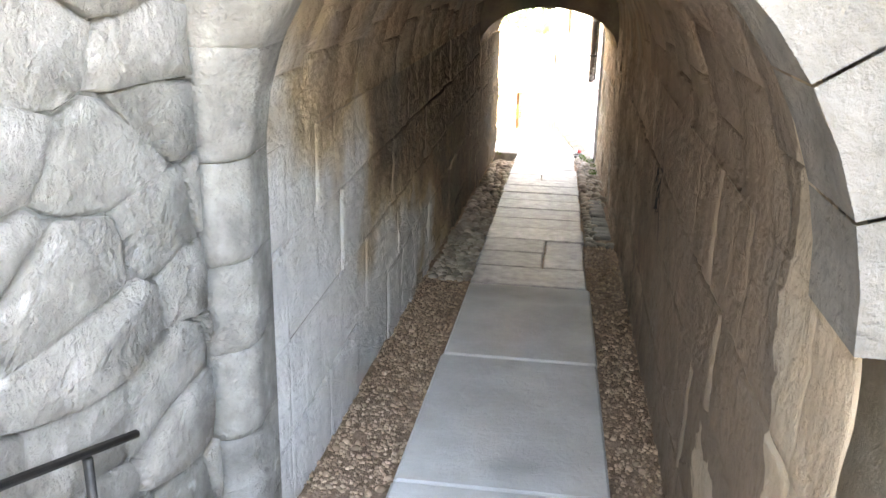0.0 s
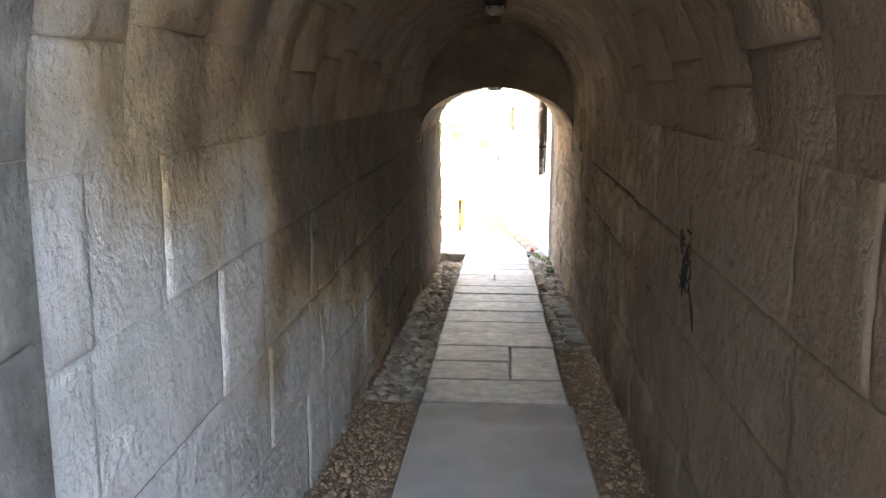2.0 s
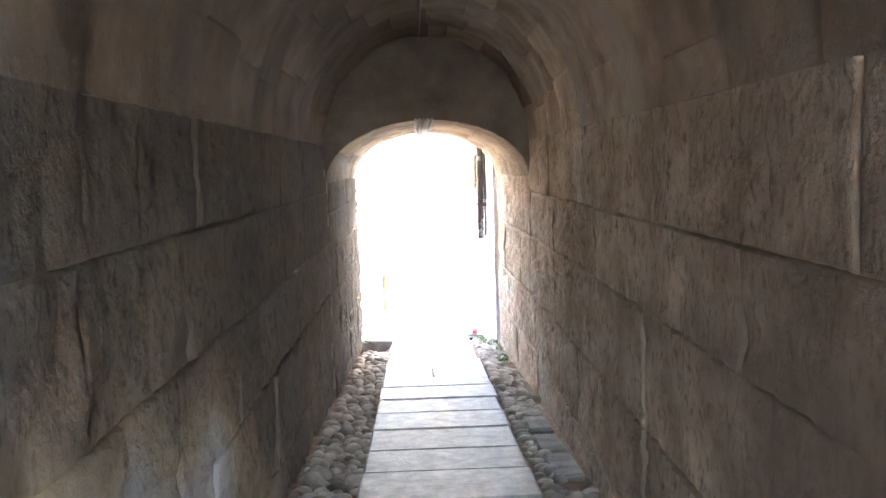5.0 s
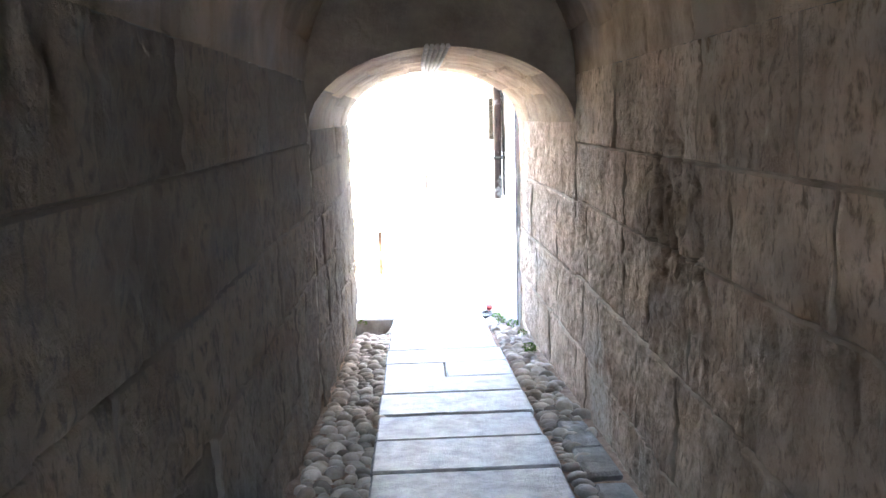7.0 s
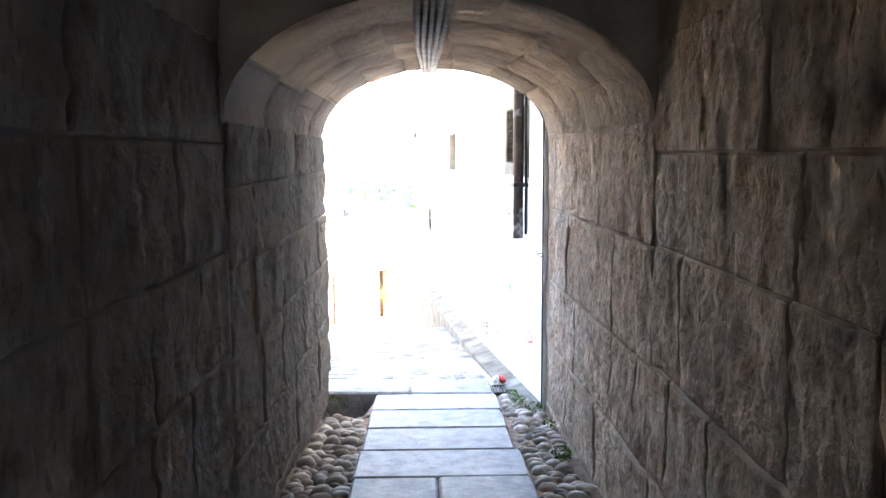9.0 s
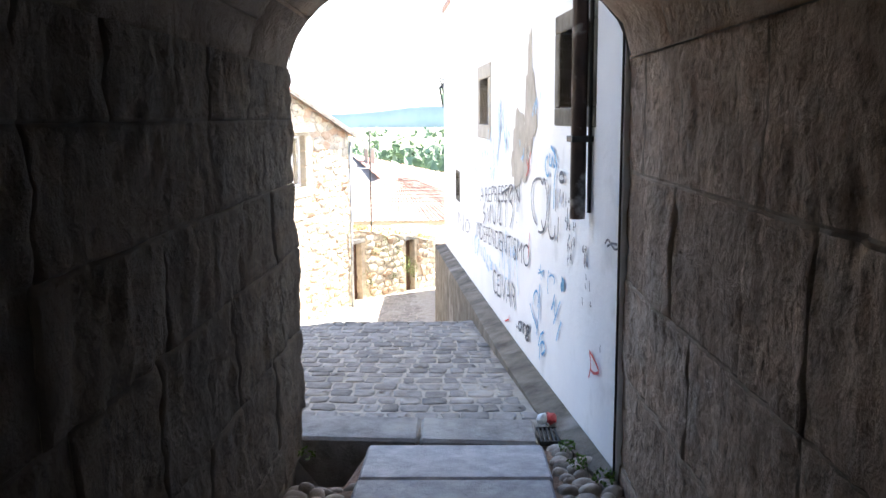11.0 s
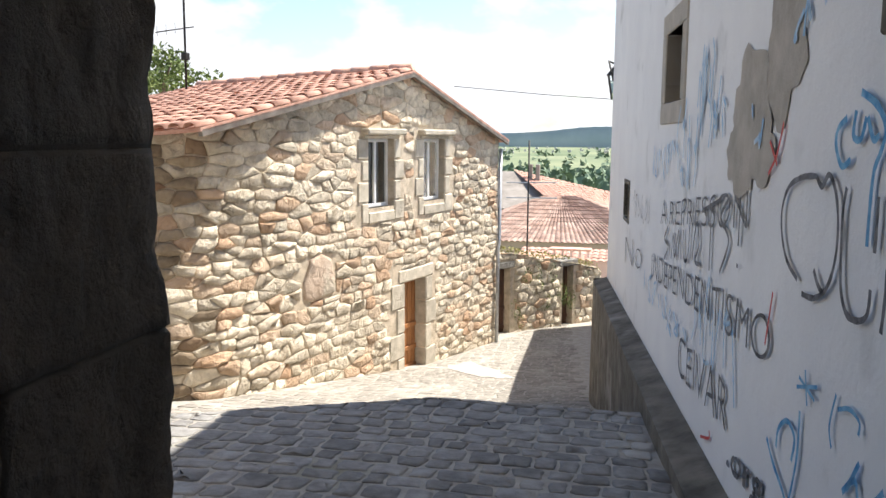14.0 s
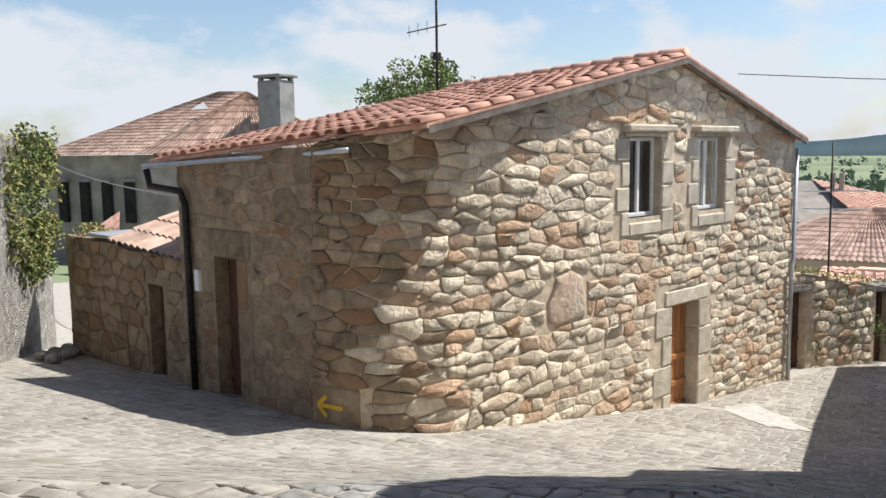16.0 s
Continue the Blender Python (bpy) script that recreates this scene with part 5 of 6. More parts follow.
def loops(s0, s1, z, h, n, seed):
    r = random.Random(seed)
    out = []
    for k in range(n):
        s = s0 + (s1 - s0) * (k + 0.5) / n
        q = abs(s1 - s0) / n * 0.42
        out.append([(s + q * r.uniform(-1, 1), z + h * r.uniform(-0.5, 0.5)) for _ in range(r.randint(3, 5))])
    return out


scrawl("graffiti_word", BLACKPAINT, "thick black illegible spray word on white plaster", [[(5.2, -0.51), (5.35, -0.61), (5.15, -0.64), (5.32, -0.75)], [(5.0, -0.71), (4.95, -0.53), (4.85, -0.67), (4.72, -0.48), (4.7, -0.67)], [(4.55, -0.46), (4.5, -0.63), (4.35, -0.60), (4.32, -0.39)], [(4.2, -0.60), (4.1, -0.37), (4.0, -0.48), (4.1, -0.59), (3.95, -0.59)], [(3.95, -0.29), (3.45, -0.19)], [(3.7, -0.24), (3.68, -0.58)], [(3.3, -0.18), (3.45, -0.28), (3.25, -0.37), (3.42, -0.55)], [(3.05, -0.15), (3.05, -0.37)], [(3.05, -0.45), (3.05, -0.47)]], 0.026, 0.014)
scrawl("graffiti_ring", BLACKPAINT, "large black sprayed loop and strokes on white plaster", [[(2.01, -0.01), (2.16, -0.02), (2.31, -0.06), (2.38, -0.14), (2.37, -0.23), (2.29, -0.32), (2.15, -0.37)], [(2.01, -0.01), (1.95, -0.04), (1.89, -0.0), (1.82, -0.05), (1.78, -0.15), (1.79, -0.26), (1.85, -0.35), (1.96, -0.4), (2.09, -0.41)], [(1.98, -0.31), (1.93, -0.35), (1.88, -0.37)], [(1.73, -0.03), (1.75, -0.11), (1.74, -0.23), (1.72, -0.33), (1.66, -0.39), (1.57, -0.39), (1.51, -0.36), (1.5, -0.29)], [(1.4, -0.22), (1.4, -0.3), (1.41, -0.39)], [(1.49, -0.04), (1.49, -0.12), (1.49, -0.19)], [(1.35, -0.03), (1.37, -0.12)], [(1.26, -0.04), (1.26, -0.14)], [(1.13, -0.13), (1.14, -0.27)]], 0.021, 0.0145)
scrawl("graffiti_dot", BLACKPAINT, "thick black sprayed ring on white plaster", [[(1.24, 0.05), (1.26, 0.03), (1.32, 0.02), (1.38, 0.03), (1.38, 0.06), (1.33, 0.08), (1.27, 0.07), (1.24, 0.05)]], 0.024, 0.0146)
scrawl("graffiti_marks", BLACKPAINT, "small black sprayed marks and smudges on white plaster", smudges(1.0, 0.88, 0.0, 0.1, 9, 3) + smudges(1.2, 0.92, -0.25, 0.0, 12, 4) + smudges(1.12, 0.94, -0.46, -0.28, 16, 5) + smudges(0.74, 0.64, -0.4, -0.3, 9, 6) + smudges(0.75, 0.3, -0.9, -0.45, 6, 8) + loops(7.6, 6.2, -0.5, 0.3, 7, 21) + [[(0.25, -0.23), (0.19, -0.2), (0.08, -0.23), (0.0, -0.22)], [(0.21, -0.24), (0.12, -0.21), (0.02, -0.2)]], 0.013, 0.013)
scrawl("graffiti_blue_tag", BLUEPAINT, "blue sprayed tag on white plaster", [[(1.77, 0.17), (1.84, 0.14), (1.85, 0.09), (1.79, 0.03), (1.72, 0.05)], [(1.7, 0.19), (1.71, 0.12), (1.65, 0.11), (1.62, 0.17)], [(1.67, 0.24), (1.55, 0.2), (1.48, 0.14), (1.5, 0.08), (1.54, 0.02), (1.55, -0.1), (1.55, -0.18)], [(1.61, 0.17), (1.56, 0.11), (1.52, 0.12)]], 0.022, 0.0135)
scrawl("graffiti_blue_scrawl", BLUEPAINT, "loose blue sprayed scrawl low on the white wall", [[(2.41, -1.03), (2.31, -1.09), (2.17, -1.14), (2.1, -1.18)], [(2.28, -1.02), (2.26, -0.94), (2.16, -0.88), (2.07, -0.91), (2.09, -1.0)], [(2.03, -0.8), (2.03, -0.95), (2.07, -1.09), (2.13, -1.22)], [(1.49, -0.77), (1.57, -0.88)], [(1.6, -0.9), (1.51, -0.83), (1.47, -0.92)], [(1.32, -0.78), (1.42, -0.88), (1.52, -0.98)], [(1.28, -0.91), (1.35, -0.98), (1.43, -1.08)], [(2.05, -1.29), (1.97, -1.18), (1.86, -1.13)], [(2.01, -1.38), (1.98, -1.26), (1.87, -1.21), (1.81, -1.25), (1.9, -1.31), (1.94, -1.31)]], 0.021, 0.0128)
scrawl("graffiti_blue_arcs", BLUEPAINT, "dark blue sprayed arcs and star on white plaster", [[(1.71, -0.81), (1.74, -0.75), (1.7, -0.64)], [(1.68, -0.68), (1.59, -0.65), (1.51, -0.66), (1.51, -0.7)], [(2.0, -0.65), (1.96, -0.76)], [(2.08, -0.73), (1.87, -0.67)], [(2.06, -0.69), (1.89, -0.72)]], 0.014, 0.0132)
scrawl("graffiti_blue_blob", BLUEPAINT, "round blue sprayed blob on white plaster", [[(1.28, -0.63), (1.23, -0.63), (1.24, -0.66), (1.28, -0.68), (1.27, -0.65)]], 0.05, 0.0137)
scrawl("graffiti_pale_script", PALEBLUE, "faded blue sprayed script on white plaster", loops(6.3, 4.2, -0.05, 0.3, 10, 8) + loops(4.3, 3.7, 0.4, 0.5, 6, 9) + loops(2.4, 2.0, 0.55, 0.2, 3, 10) + loops(6.5, 4.0, -1.1, 0.25, 9, 11) + loops(3.1, 2.7, 0.15, 0.2, 2, 15) + loops(5.0, 3.4, 0.2, 0.45, 8, 43) + loops(4.2, 2.9, -0.85, 0.5, 6, 44), 0.022, 0.0125)
scrawl("graffiti_red_mark", REDPAINT, "small red sprayed marks on white plaster", [[(2.43, 0.17), (2.5, 0.05), (2.61, -0.03)], [(2.61, 0.1), (2.49, 0.01)], [(2.44, -0.47), (2.51, -0.69)], [(3.69, -1.49), (3.47, -1.42), (3.47, -1.38)]] + [[(0.53, -0.9), (0.49, -0.97), (0.53, -1.06)], [(0.53, -0.9), (0.41, -0.92), (0.32, -0.96), (0.42, -1.0), (0.5, -1.0)]], 0.017, 0.0142)

# big old downpipe, wall lamp, grate, litter, moss
dp = thing("rain_pipe", wp(0.78, 0.1, -0.15), "thick dark rain pipe with peeling paint", "pipe")
part("pipe", Geo().tube([wp(0.64, 0.07, -0.14), wp(0.64, 0.07, 2.5), wp(0.64, 0.07, 4.1)], 0.045, 12), PIPE, dp, smooth=True)
part("cable", Geo().tube([wp(0.575, 0.02, -0.1), wp(0.575, 0.02, 4.1)], 0.012, 8), IRON, dp, smooth=True)
for z in (0.3, 2.0, 3.8):
    part("bracket", Geo().box((0.57, 0.0, z), (0.71, 0.125, z + 0.035), wp, 0.004), IRON, dp)
# A thin black tube stands in for the dark edge of the plaster.
tagged(obj("wall_seam", Geo().tube([wp(0.004 + 0.008 * nz(k * 1.3, 2), 0.008, -1.45 + k * 0.23) for k in range(16)], 0.007, 6), IRON), "dark seam where plaster meets the stone wall, drawn as a black tube", "cable")
sl = thing("street_lamp", wp(10.6, 0.25, 0.8), "black wall-mounted lantern on the white house corner", "lamp")
part("bracket", Geo().tube([wp(10.75, 0.0, 0.85), wp(10.85, 0.06, 1.12), wp(10.98, -0.06, 1.08)], 0.014, 6), IRON, sl, smooth=True)
part("lantern", Geo().tube([wp(10.98, -0.06, 0.62), wp(10.98, -0.06, 0.94)], [0.07, 0.13], 6), GLASS, sl)
part("roof", Geo().tube([wp(10.98, -0.06, 0.94), wp(10.98, -0.06, 1.03), wp(10.98, -0.06, 1.1)], [0.16, 0.08, 0.02], 6), IRON, sl)
for k in range(6):
    a = k * math.tau / 6
    part("bar", Geo().tube([wp(10.98 + 0.07 * math.cos(a), -0.06 + 0.07 * math.sin(a), 0.62), wp(10.98 + 0.13 * math.cos(a), -0.06 + 0.13 * math.sin(a), 0.94)], 0.008, 4), IRON, sl)
gr = thing("drain_grate", (0.9, 21.0, -1.5), "small iron drain grate at the foot of the wall", "grate")
zg = -1.488
for y in (20.89, 21.125):
    part("frame_bar", Geo().box((0.835, y, zg - 0.03), (0.985, y + 0.015, zg), ident, 0.003), IRON, gr)
for k in range(6):
    part("bar", Geo().box((0.838 + k * 0.026, 20.9, zg - 0.03), (0.852 + k * 0.026, 21.13, zg - 0.002), ident, 0.003), IRON, gr)
lit = thing("crumpled_wrapper", (0.9, 21.2, zg), "crumpled red and white wrapper by the drain", "litter")
r = random.Random(2)
for nm, m, ox in (("paper", WHITEPAINT, -0.025), ("red_part", REDPAINT, 0.03)):
    g = Geo()
    bm = bmesh.new()
    bmesh.ops.create_icosphere(bm, subdivisions=2, radius=0.04)
    bm.verts.index_update()
    g.add([(0.9 + ox + p.co.x * r.uniform(0.7, 1.3), 21.19 + p.co.y * r.uniform(0.7, 1.2), zg + 0.035 + p.co.z * r.uniform(0.6, 1.2)) for p in bm.verts], [[p.index for p in f.verts] for f in bm.faces])
    bm.free()
    part(nm, g, m, lit)
for x, y, n, s in ((1.1, 18.9, 130, 0.05), (1.1, 20.2, 60, 0.05), (0.97, 20.72, 70, 0.04), (1.0, 20.45, 70, 0.045), (-0.52, 20.6, 40, 0.04), (1.14, 19.7, 40, 0.04)):
    g = Geo()
    clump(g, (x, y, tz(y) + 0.02), s * 1.3, s * 0.9, n, 0.014, r)
    tagged(obj("moss_tuft", g, MOSS), "bright green moss tuft at the foot of the wall", "moss", "moss tufts")

# ---- left side of the street, sky line ----
lh = thing("ivy_house", (-13.5, 28.6, -3.5), "pale stone house with ivy at the street corner", "house")
g = Geo()
prism(g, [(-12.0, 27.85), (-15.05, 31.25), (-19.3, 28.3), (-16.3, 24.3)], -5, 0.25)
lh_wall = part("wall", g, GREYSTONE, lh, "pale weathered stone wall")
part("roof", Geo().box((-17.2, 25.7, 0.25), (-12.9, 28.3, 0.37)), TERRAS, lh)
g = Geo()
r = random.Random(9)
iv = Geo()
for k in range(110):
    t = r.uniform(0.42, 1.04)
    p = Vector((-12.0, 27.85, 0)).lerp(Vector((-15.05, 31.25, 0)), t) + Vector((0.75, 0.67, 0)) * r.uniform(0, 0.12)
    z = r.uniform(-2.2, 0.25)
    clump(iv if r.random() < 0.45 else g, (p.x, p.y, z), 0.2, 0.25, 55, 0.05, r)
tagged(obj("ivy", g, LEAF), "green and yellowing ivy hanging over the wall", "ivy")
tagged(obj("dry_ivy", iv, DRYLEAF), "withered yellow creeper among the ivy on the wall", "ivy")
g = Geo()
for k in range(12):
    p = Vector((-12.9, 29.1, 0)).lerp(Vector((-14.3, 30.7, 0)), k / 11) + Vector((0.6, 0.5, 0)) * r.uniform(0.3, 0.9)
    bm = bmesh.new()
    bmesh.ops.create_icosphere(bm, subdivisions=2, radius=r.uniform(0.07, 0.15))
    bm.verts.index_update()
    z = gz(p.x, p.y)
    part("rock", Geo().add([(p.x + q.co.x * (1 + 0.3 * nz(q.co.x * 9, k)), p.y + q.co.y, z + 0.08 + q.co.z * 0.7 * (1 + 0.3 * nz(q.co.y * 9, k))) for q in bm.verts], [[q.index for q in f.verts] for f in bm.faces]), GREYSTONE, lh_wall)
    bm.free()
tree = thing("tree", (-16, 46.8, -5), "broad green tree rising behind the roof", "tree")
part("trunk", Geo().tube([(-16, 46.8, -5), (-15.9, 46.9, -2), (-16, 46.8, 1.0)], [0.3, 0.24, 0.12], 9), BARK, tree, smooth=True)
g = Geo()
for k in range(7):
    a = k * 0.9
    g.tube([(-16, 46.8, -1.0 + 0.15 * k), (-16 + 1.0 * math.cos(a), 46.8 + 0.9 * math.sin(a), 1.2 + 0.1 * k), (-16 + 2.0 * math.cos(a), 46.8 + 1.6 * math.sin(a), 1.9 + 0.1 * k)], [0.1, 0.06, 0.02], 6)
part("limbs", g, BARK, tree, smooth=True)
g = Geo()
for k in range(60):
    a, q = r.uniform(0, math.tau), r.uniform(0, 1) ** 0.5
    clump(g, (-16.1 + 2.4 * q * math.cos(a), 46.8 + 1.8 * q * math.sin(a), 1.75 + (1 - q * q) * 1.35 * r.uniform(0.2, 1) + r.uniform(-0.5, 0.2)), 0.5, 0.36, 60, 0.09, r)
part("crown", g, LEAF, tree)
an = thing("aerial", hp(4.9, -4.35, 1.1), "thin television aerial mast on the roof", "aerial")
part("mast", Geo().tube([hp(4.9, -4.35, 0.85), hp(4.9, -4.35, 3.2)], 0.022, 6), IRON, an, smooth=True)
part("boom", Geo().tube([hp(4.6, -4.8, 2.0), hp(5.0, -4.2, 2.12)], 0.012, 5), IRON, an)
part("amplifier", Geo().box((4.84, -4.41, 1.5), (4.96, -4.29, 1.64), hp, 0.01), IRON, an)
for k in range(4):
    part("rod", Geo().tube([hp(4.62 + 0.09 * k, -4.77 + 0.14 * k, 1.93 + 0.03 * k), hp(4.62 + 0.09 * k, -4.77 + 0.14 * k, 2.13 + 0.03 * k)], 0.006, 4), IRON, an)
an2 = thing("garden_aerial", (-2.9, 47, -5), "thin aerial pole above the garden wall", "aerial")
part("mast", Geo().tube([(-2.85, 47, -6), (-2.85, 47, 0.0)], 0.03, 6), IRON, an2, smooth=True)
for z in (-1.4, -1.9):
    part("rod", Geo().tube([(-3.6, 47.2, z), (-1.9, 46.8, z + 0.05)], 0.02, 5), ZINC, an2)
wire = [hp(7.2, 0.2, 0.95) + Vector((t * 14, t * 2.0, 0.1 - 1.4 * t * (1 - t))) for t in np.linspace(0, 1, 9)]
tagged(obj("overhead_cable", Geo().tube(wire, 0.007, 5), IRON), "thin black cable strung from the gable", "cable")
wire = [Vector((-40.5, 48.3, -0.3)).lerp(hp(2.0, -6.5, -1.0), t) + Vector((0, 0, -1.2 * t * (1 - t))) for t in np.linspace(0, 1, 9)]
tagged(obj("slack_cable", Geo().tube(wire, 0.02, 5), CABLE), "pale slack cable from the grey house", "cable")
for nm, pts, m, sz in (("wall_weeds", [lw(s, -0.2, lw_top(s) + 0.02) for s in np.linspace(0.1, LLEN, 22)], DRYLEAF, 0.16), ("shed_weeds", [ax(u, -0.3, -1.5) for u in np.linspace(8.0, 9.0, 8)] + [ax(u, -1.6, -1.35) for u in np.linspace(6.6, 7.4, 5)], DRYLEAF, 0.18)):
    g = Geo()
    for p in pts:
        clump(g, p, sz * 1.3, sz, 60, 0.035, r)
    tagged(obj(nm, g, m), "dry yellow weeds growing along the wall top", "weeds", kind="stuff")
g = Geo()
for k in range(16):
    clump(g, lw(r.uniform(0.8, LLEN), 0.05, r.uniform(-4.4, -3.0)), 0.14, 0.25, 40, 0.03, r)
tagged(obj("wall_ivy", g, LEAF), "green creeper on the garden wall", "ivy", kind="stuff")
red = thing("red_roof_house", (-30, 43, -9), "small far house with a bright red roof", "house")
part("wall", Geo().box((-33, 44.5, -12), (-30.0, 47, -4.1)), VILLAGE, red)
part("roof", Geo().add([(-33.2, 44.2, -4.1), (-29.8, 44.2, -4.1), (-31.5, 45.7, -2.6)], [(0, 1, 2)]), TERRA, red)

spill = Geo()
rim = []
for k in range(30):
    a = k / 30 * math.tau
    q = 1 + 0.5 * nz(math.cos(a) * 1.6, math.sin(a) * 1.6, 3) + 0.2 * nz(math.cos(a) * 5, math.sin(a) * 5, 3)
    x, y = -2.15 - 0.51 * 1.15 * q * math.cos(a) + 0.3 * q * math.sin(a), 34.1 + 0.86 * 1.15 * q * math.cos(a) + 0.17 * q * math.sin(a)
    rim.append((x, y, gz(x, y) + 0.011))
spill.add(rim + [(-2.15, 34.1, gz(-2.15, 34.1) + 0.012)], [(k, (k + 1) % 30, 30) for k in range(30)])
tagged(obj("lime_spill", spill, mat("dried_lime", (0.34, 0.315, 0.275), (0.52, 0.5, 0.46), 6, 0.9, 0.3, 30, 0, ((0.34, 0.315, 0.27), 2.0, 0.6))), "pale lime spill dried on the street setts", "stain")

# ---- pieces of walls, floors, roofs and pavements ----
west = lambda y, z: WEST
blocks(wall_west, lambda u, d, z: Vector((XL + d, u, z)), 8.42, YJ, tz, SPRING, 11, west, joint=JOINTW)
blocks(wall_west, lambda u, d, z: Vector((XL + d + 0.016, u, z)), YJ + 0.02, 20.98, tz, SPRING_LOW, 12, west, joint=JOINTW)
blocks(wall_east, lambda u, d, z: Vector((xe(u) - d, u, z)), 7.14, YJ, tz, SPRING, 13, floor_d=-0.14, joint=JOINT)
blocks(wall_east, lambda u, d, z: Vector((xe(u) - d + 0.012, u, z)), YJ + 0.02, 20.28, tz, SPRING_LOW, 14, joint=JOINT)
# rounded jamb stones of the entrance
zq = -0.75
for k in range(7):
    h = (0.38, 0.4, 0.36, 0.34, 0.37, 0.39, 0.36, 0.4)[k]
    v = []
    for j in range(7):
        z = zq + (0.0, 0.03, 0.1, 0.5, 0.9, 0.97, 1.0)[j] * h
        nib = 0.014 if j in (0, 6) else 0.003 if j in (1, 5) else 0.0
        lean = min(1.0, max(0.0, (z - SPRING) / RISE))
        in_x = RV * (1 - math.sqrt(1 - min(0.98, lean) ** 2))
        for i in range(9):
            a = i / 8 * math.pi / 2
            c = Vector((XL - 0.13 + in_x, 8.37 - 0.575 * in_x, 0))
            if i == 0:
                p = Vector((XL - 0.34, 8.2, 0))
            elif i == 8:
                p = Vector((XL + 0.014 + in_x, 8.6 - 0.575 * in_x, 0))
            else:
                rad = 0.18 - nib + 0.012 * nz(a * 2.0, z * 5, k)
                p = c + Vector((rad * math.sin(a), -rad * math.cos(a), 0))
            v.append((p.x, p.y, z + 0.012 * nz(a * 1.5, k * 2.7) * (j in (0, 1, 5, 6))))
    part("jamb_stone", Geo().add(v, [(i + j * 9, i + 1 + j * 9, i + 10 + j * 9, i + 9 + j * 9) for j in range(6) for i in range(8)]), ASHLAR, wall_entry, smooth=True)
    zq += h
# arch stones of the entrance face
for k in range(5, 11):
    a0, a1 = k / 11 * math.pi, (k + 1) / 11 * math.pi
    q = []
    for o in (0.0, 0.34):
        for a in (a0 + 0.004, (a0 + a1) / 2, a1 - 0.004):
            y = y_in(XC - RV * math.cos(a))
            x = (xe(y) + XL) / 2 - ((xe(y) - XL) / 2 - 0.012 + o) * math.cos(a)
            z = SPRING + (RISE - 0.012 + o) * math.sin(a)
            q += [(x, y - 0.03, z), (x, y + 0.3, z)]
    part("arch_stone", Geo().add(q, [(0, 2, 8, 6), (2, 4, 10, 8), (0, 1, 3, 2), (2, 3, 5, 4)]), WORNFACE, wall_entry)
rubble(wall_entry, side, 2.6, 8.14, lambda u: -0.85, lambda u: 3.4, [], 0.46, 0.26, 0.026, GREYSTONE, GREYSTONE, 43, 8.0, 150, 0.006, 0.035, 0.3, 0.14, 0.02)
ysl, row = 7.35, 0
r = random.Random(17)
while ysl < 20.7:
    w = r.uniform(0.5, 0.6) if ysl > 12.3 else 12.42 - ysl if ysl > 10.4 else r.uniform(1.5, 1.8)
    y1 = min(ysl + w, 20.87)
    cutx = 0.33 + r.uniform(-0.12, 0.12)
    for a, b in (((-0.19, cutx), (cutx, 0.84)) if r.random() < 0.27 and ysl > 12.4 else ((-0.19, 0.84),)):
        e0, e1, dz = r.uniform(-0.015, 0.015), r.uniform(-0.015, 0.015), r.uniform(-0.006, 0.006)
        a2, b2 = a + (e0 if a < 0 else 0.005), b + (e1 if b > 0.8 else -0.005)
        part("slab", Geo().box((a2, ysl + 0.007, -0.12), (b2, y1 - 0.007, 0.0), lambda x, y, z: Vector((x, y, tz(y) + z + dz)), 0.014), SLAB if ysl > 12.4 else CONCRETE, floor)
    ysl = y1
g = Geo()


def pebble(geo, x, y, z, rx, ry, rz, turn, r):
    c, s = math.cos(turn), math.sin(turn)
    v, f = [], []
    for j, (q, h) in enumerate(((1.0, -0.2), (0.92, 0.45), (0.55, 0.86))):
        for i in range(8):
            a = i / 8 * math.tau
            k = q * (1 + 0.12 * math.sin(a * 2 + x * 50))
            v.append((x + (rx * k * math.cos(a)) * c - (ry * k * math.sin(a)) * s, y + (rx * k * math.cos(a)) * s + (ry * k * math.sin(a)) * c, z + rz * h))
    v.append((x, y, z + rz))
    for j in range(2):
        f += [(j * 8 + i, j * 8 + (i + 1) % 8, j * 8 + 8 + (i + 1) % 8, j * 8 + 8 + i) for i in range(8)]
    geo.add(v, f + [(16 + i, 16 + (i + 1) % 8, 24) for i in range(8)])


for x0, x1 in ((XL + 0.03, -0.215), (0.865, XR - 0.02)):
    y = 12.6 if x0 < 0 else 14.2
    while y < (20.6 if x0 < 0 else 20.86):
        x = x0 + r.uniform(0, 0.05)
        size = 0.055 if y > 14 else 0.042
        while x < x1:
            a = size * r.uniform(0.55, 1.4)
            if not (x0 > 0 and 14.3 < y < 16.3 and x > 0.97) and x < 1.13 - 0.0985 * max(0, y - 20.3) - (0.07 if y > 20.3 else 0):
                pebble(g, x + a * 0.6, y + r.uniform(-0.03, 0.03), tz(y) - 0.05 - (sunk(y) if x < 0 else 0), a, a * r.uniform(0.5, 0.8), a * r.uniform(0.4, 0.95), r.uniform(-0.7, 0.7), r)
            x += a * 1.7
        y += size * 1.35
tagged(part("cobbles", g, PEBBLE, floor, "rounded river cobbles set beside the slabs", True), kind="stuff")
g = Geo()
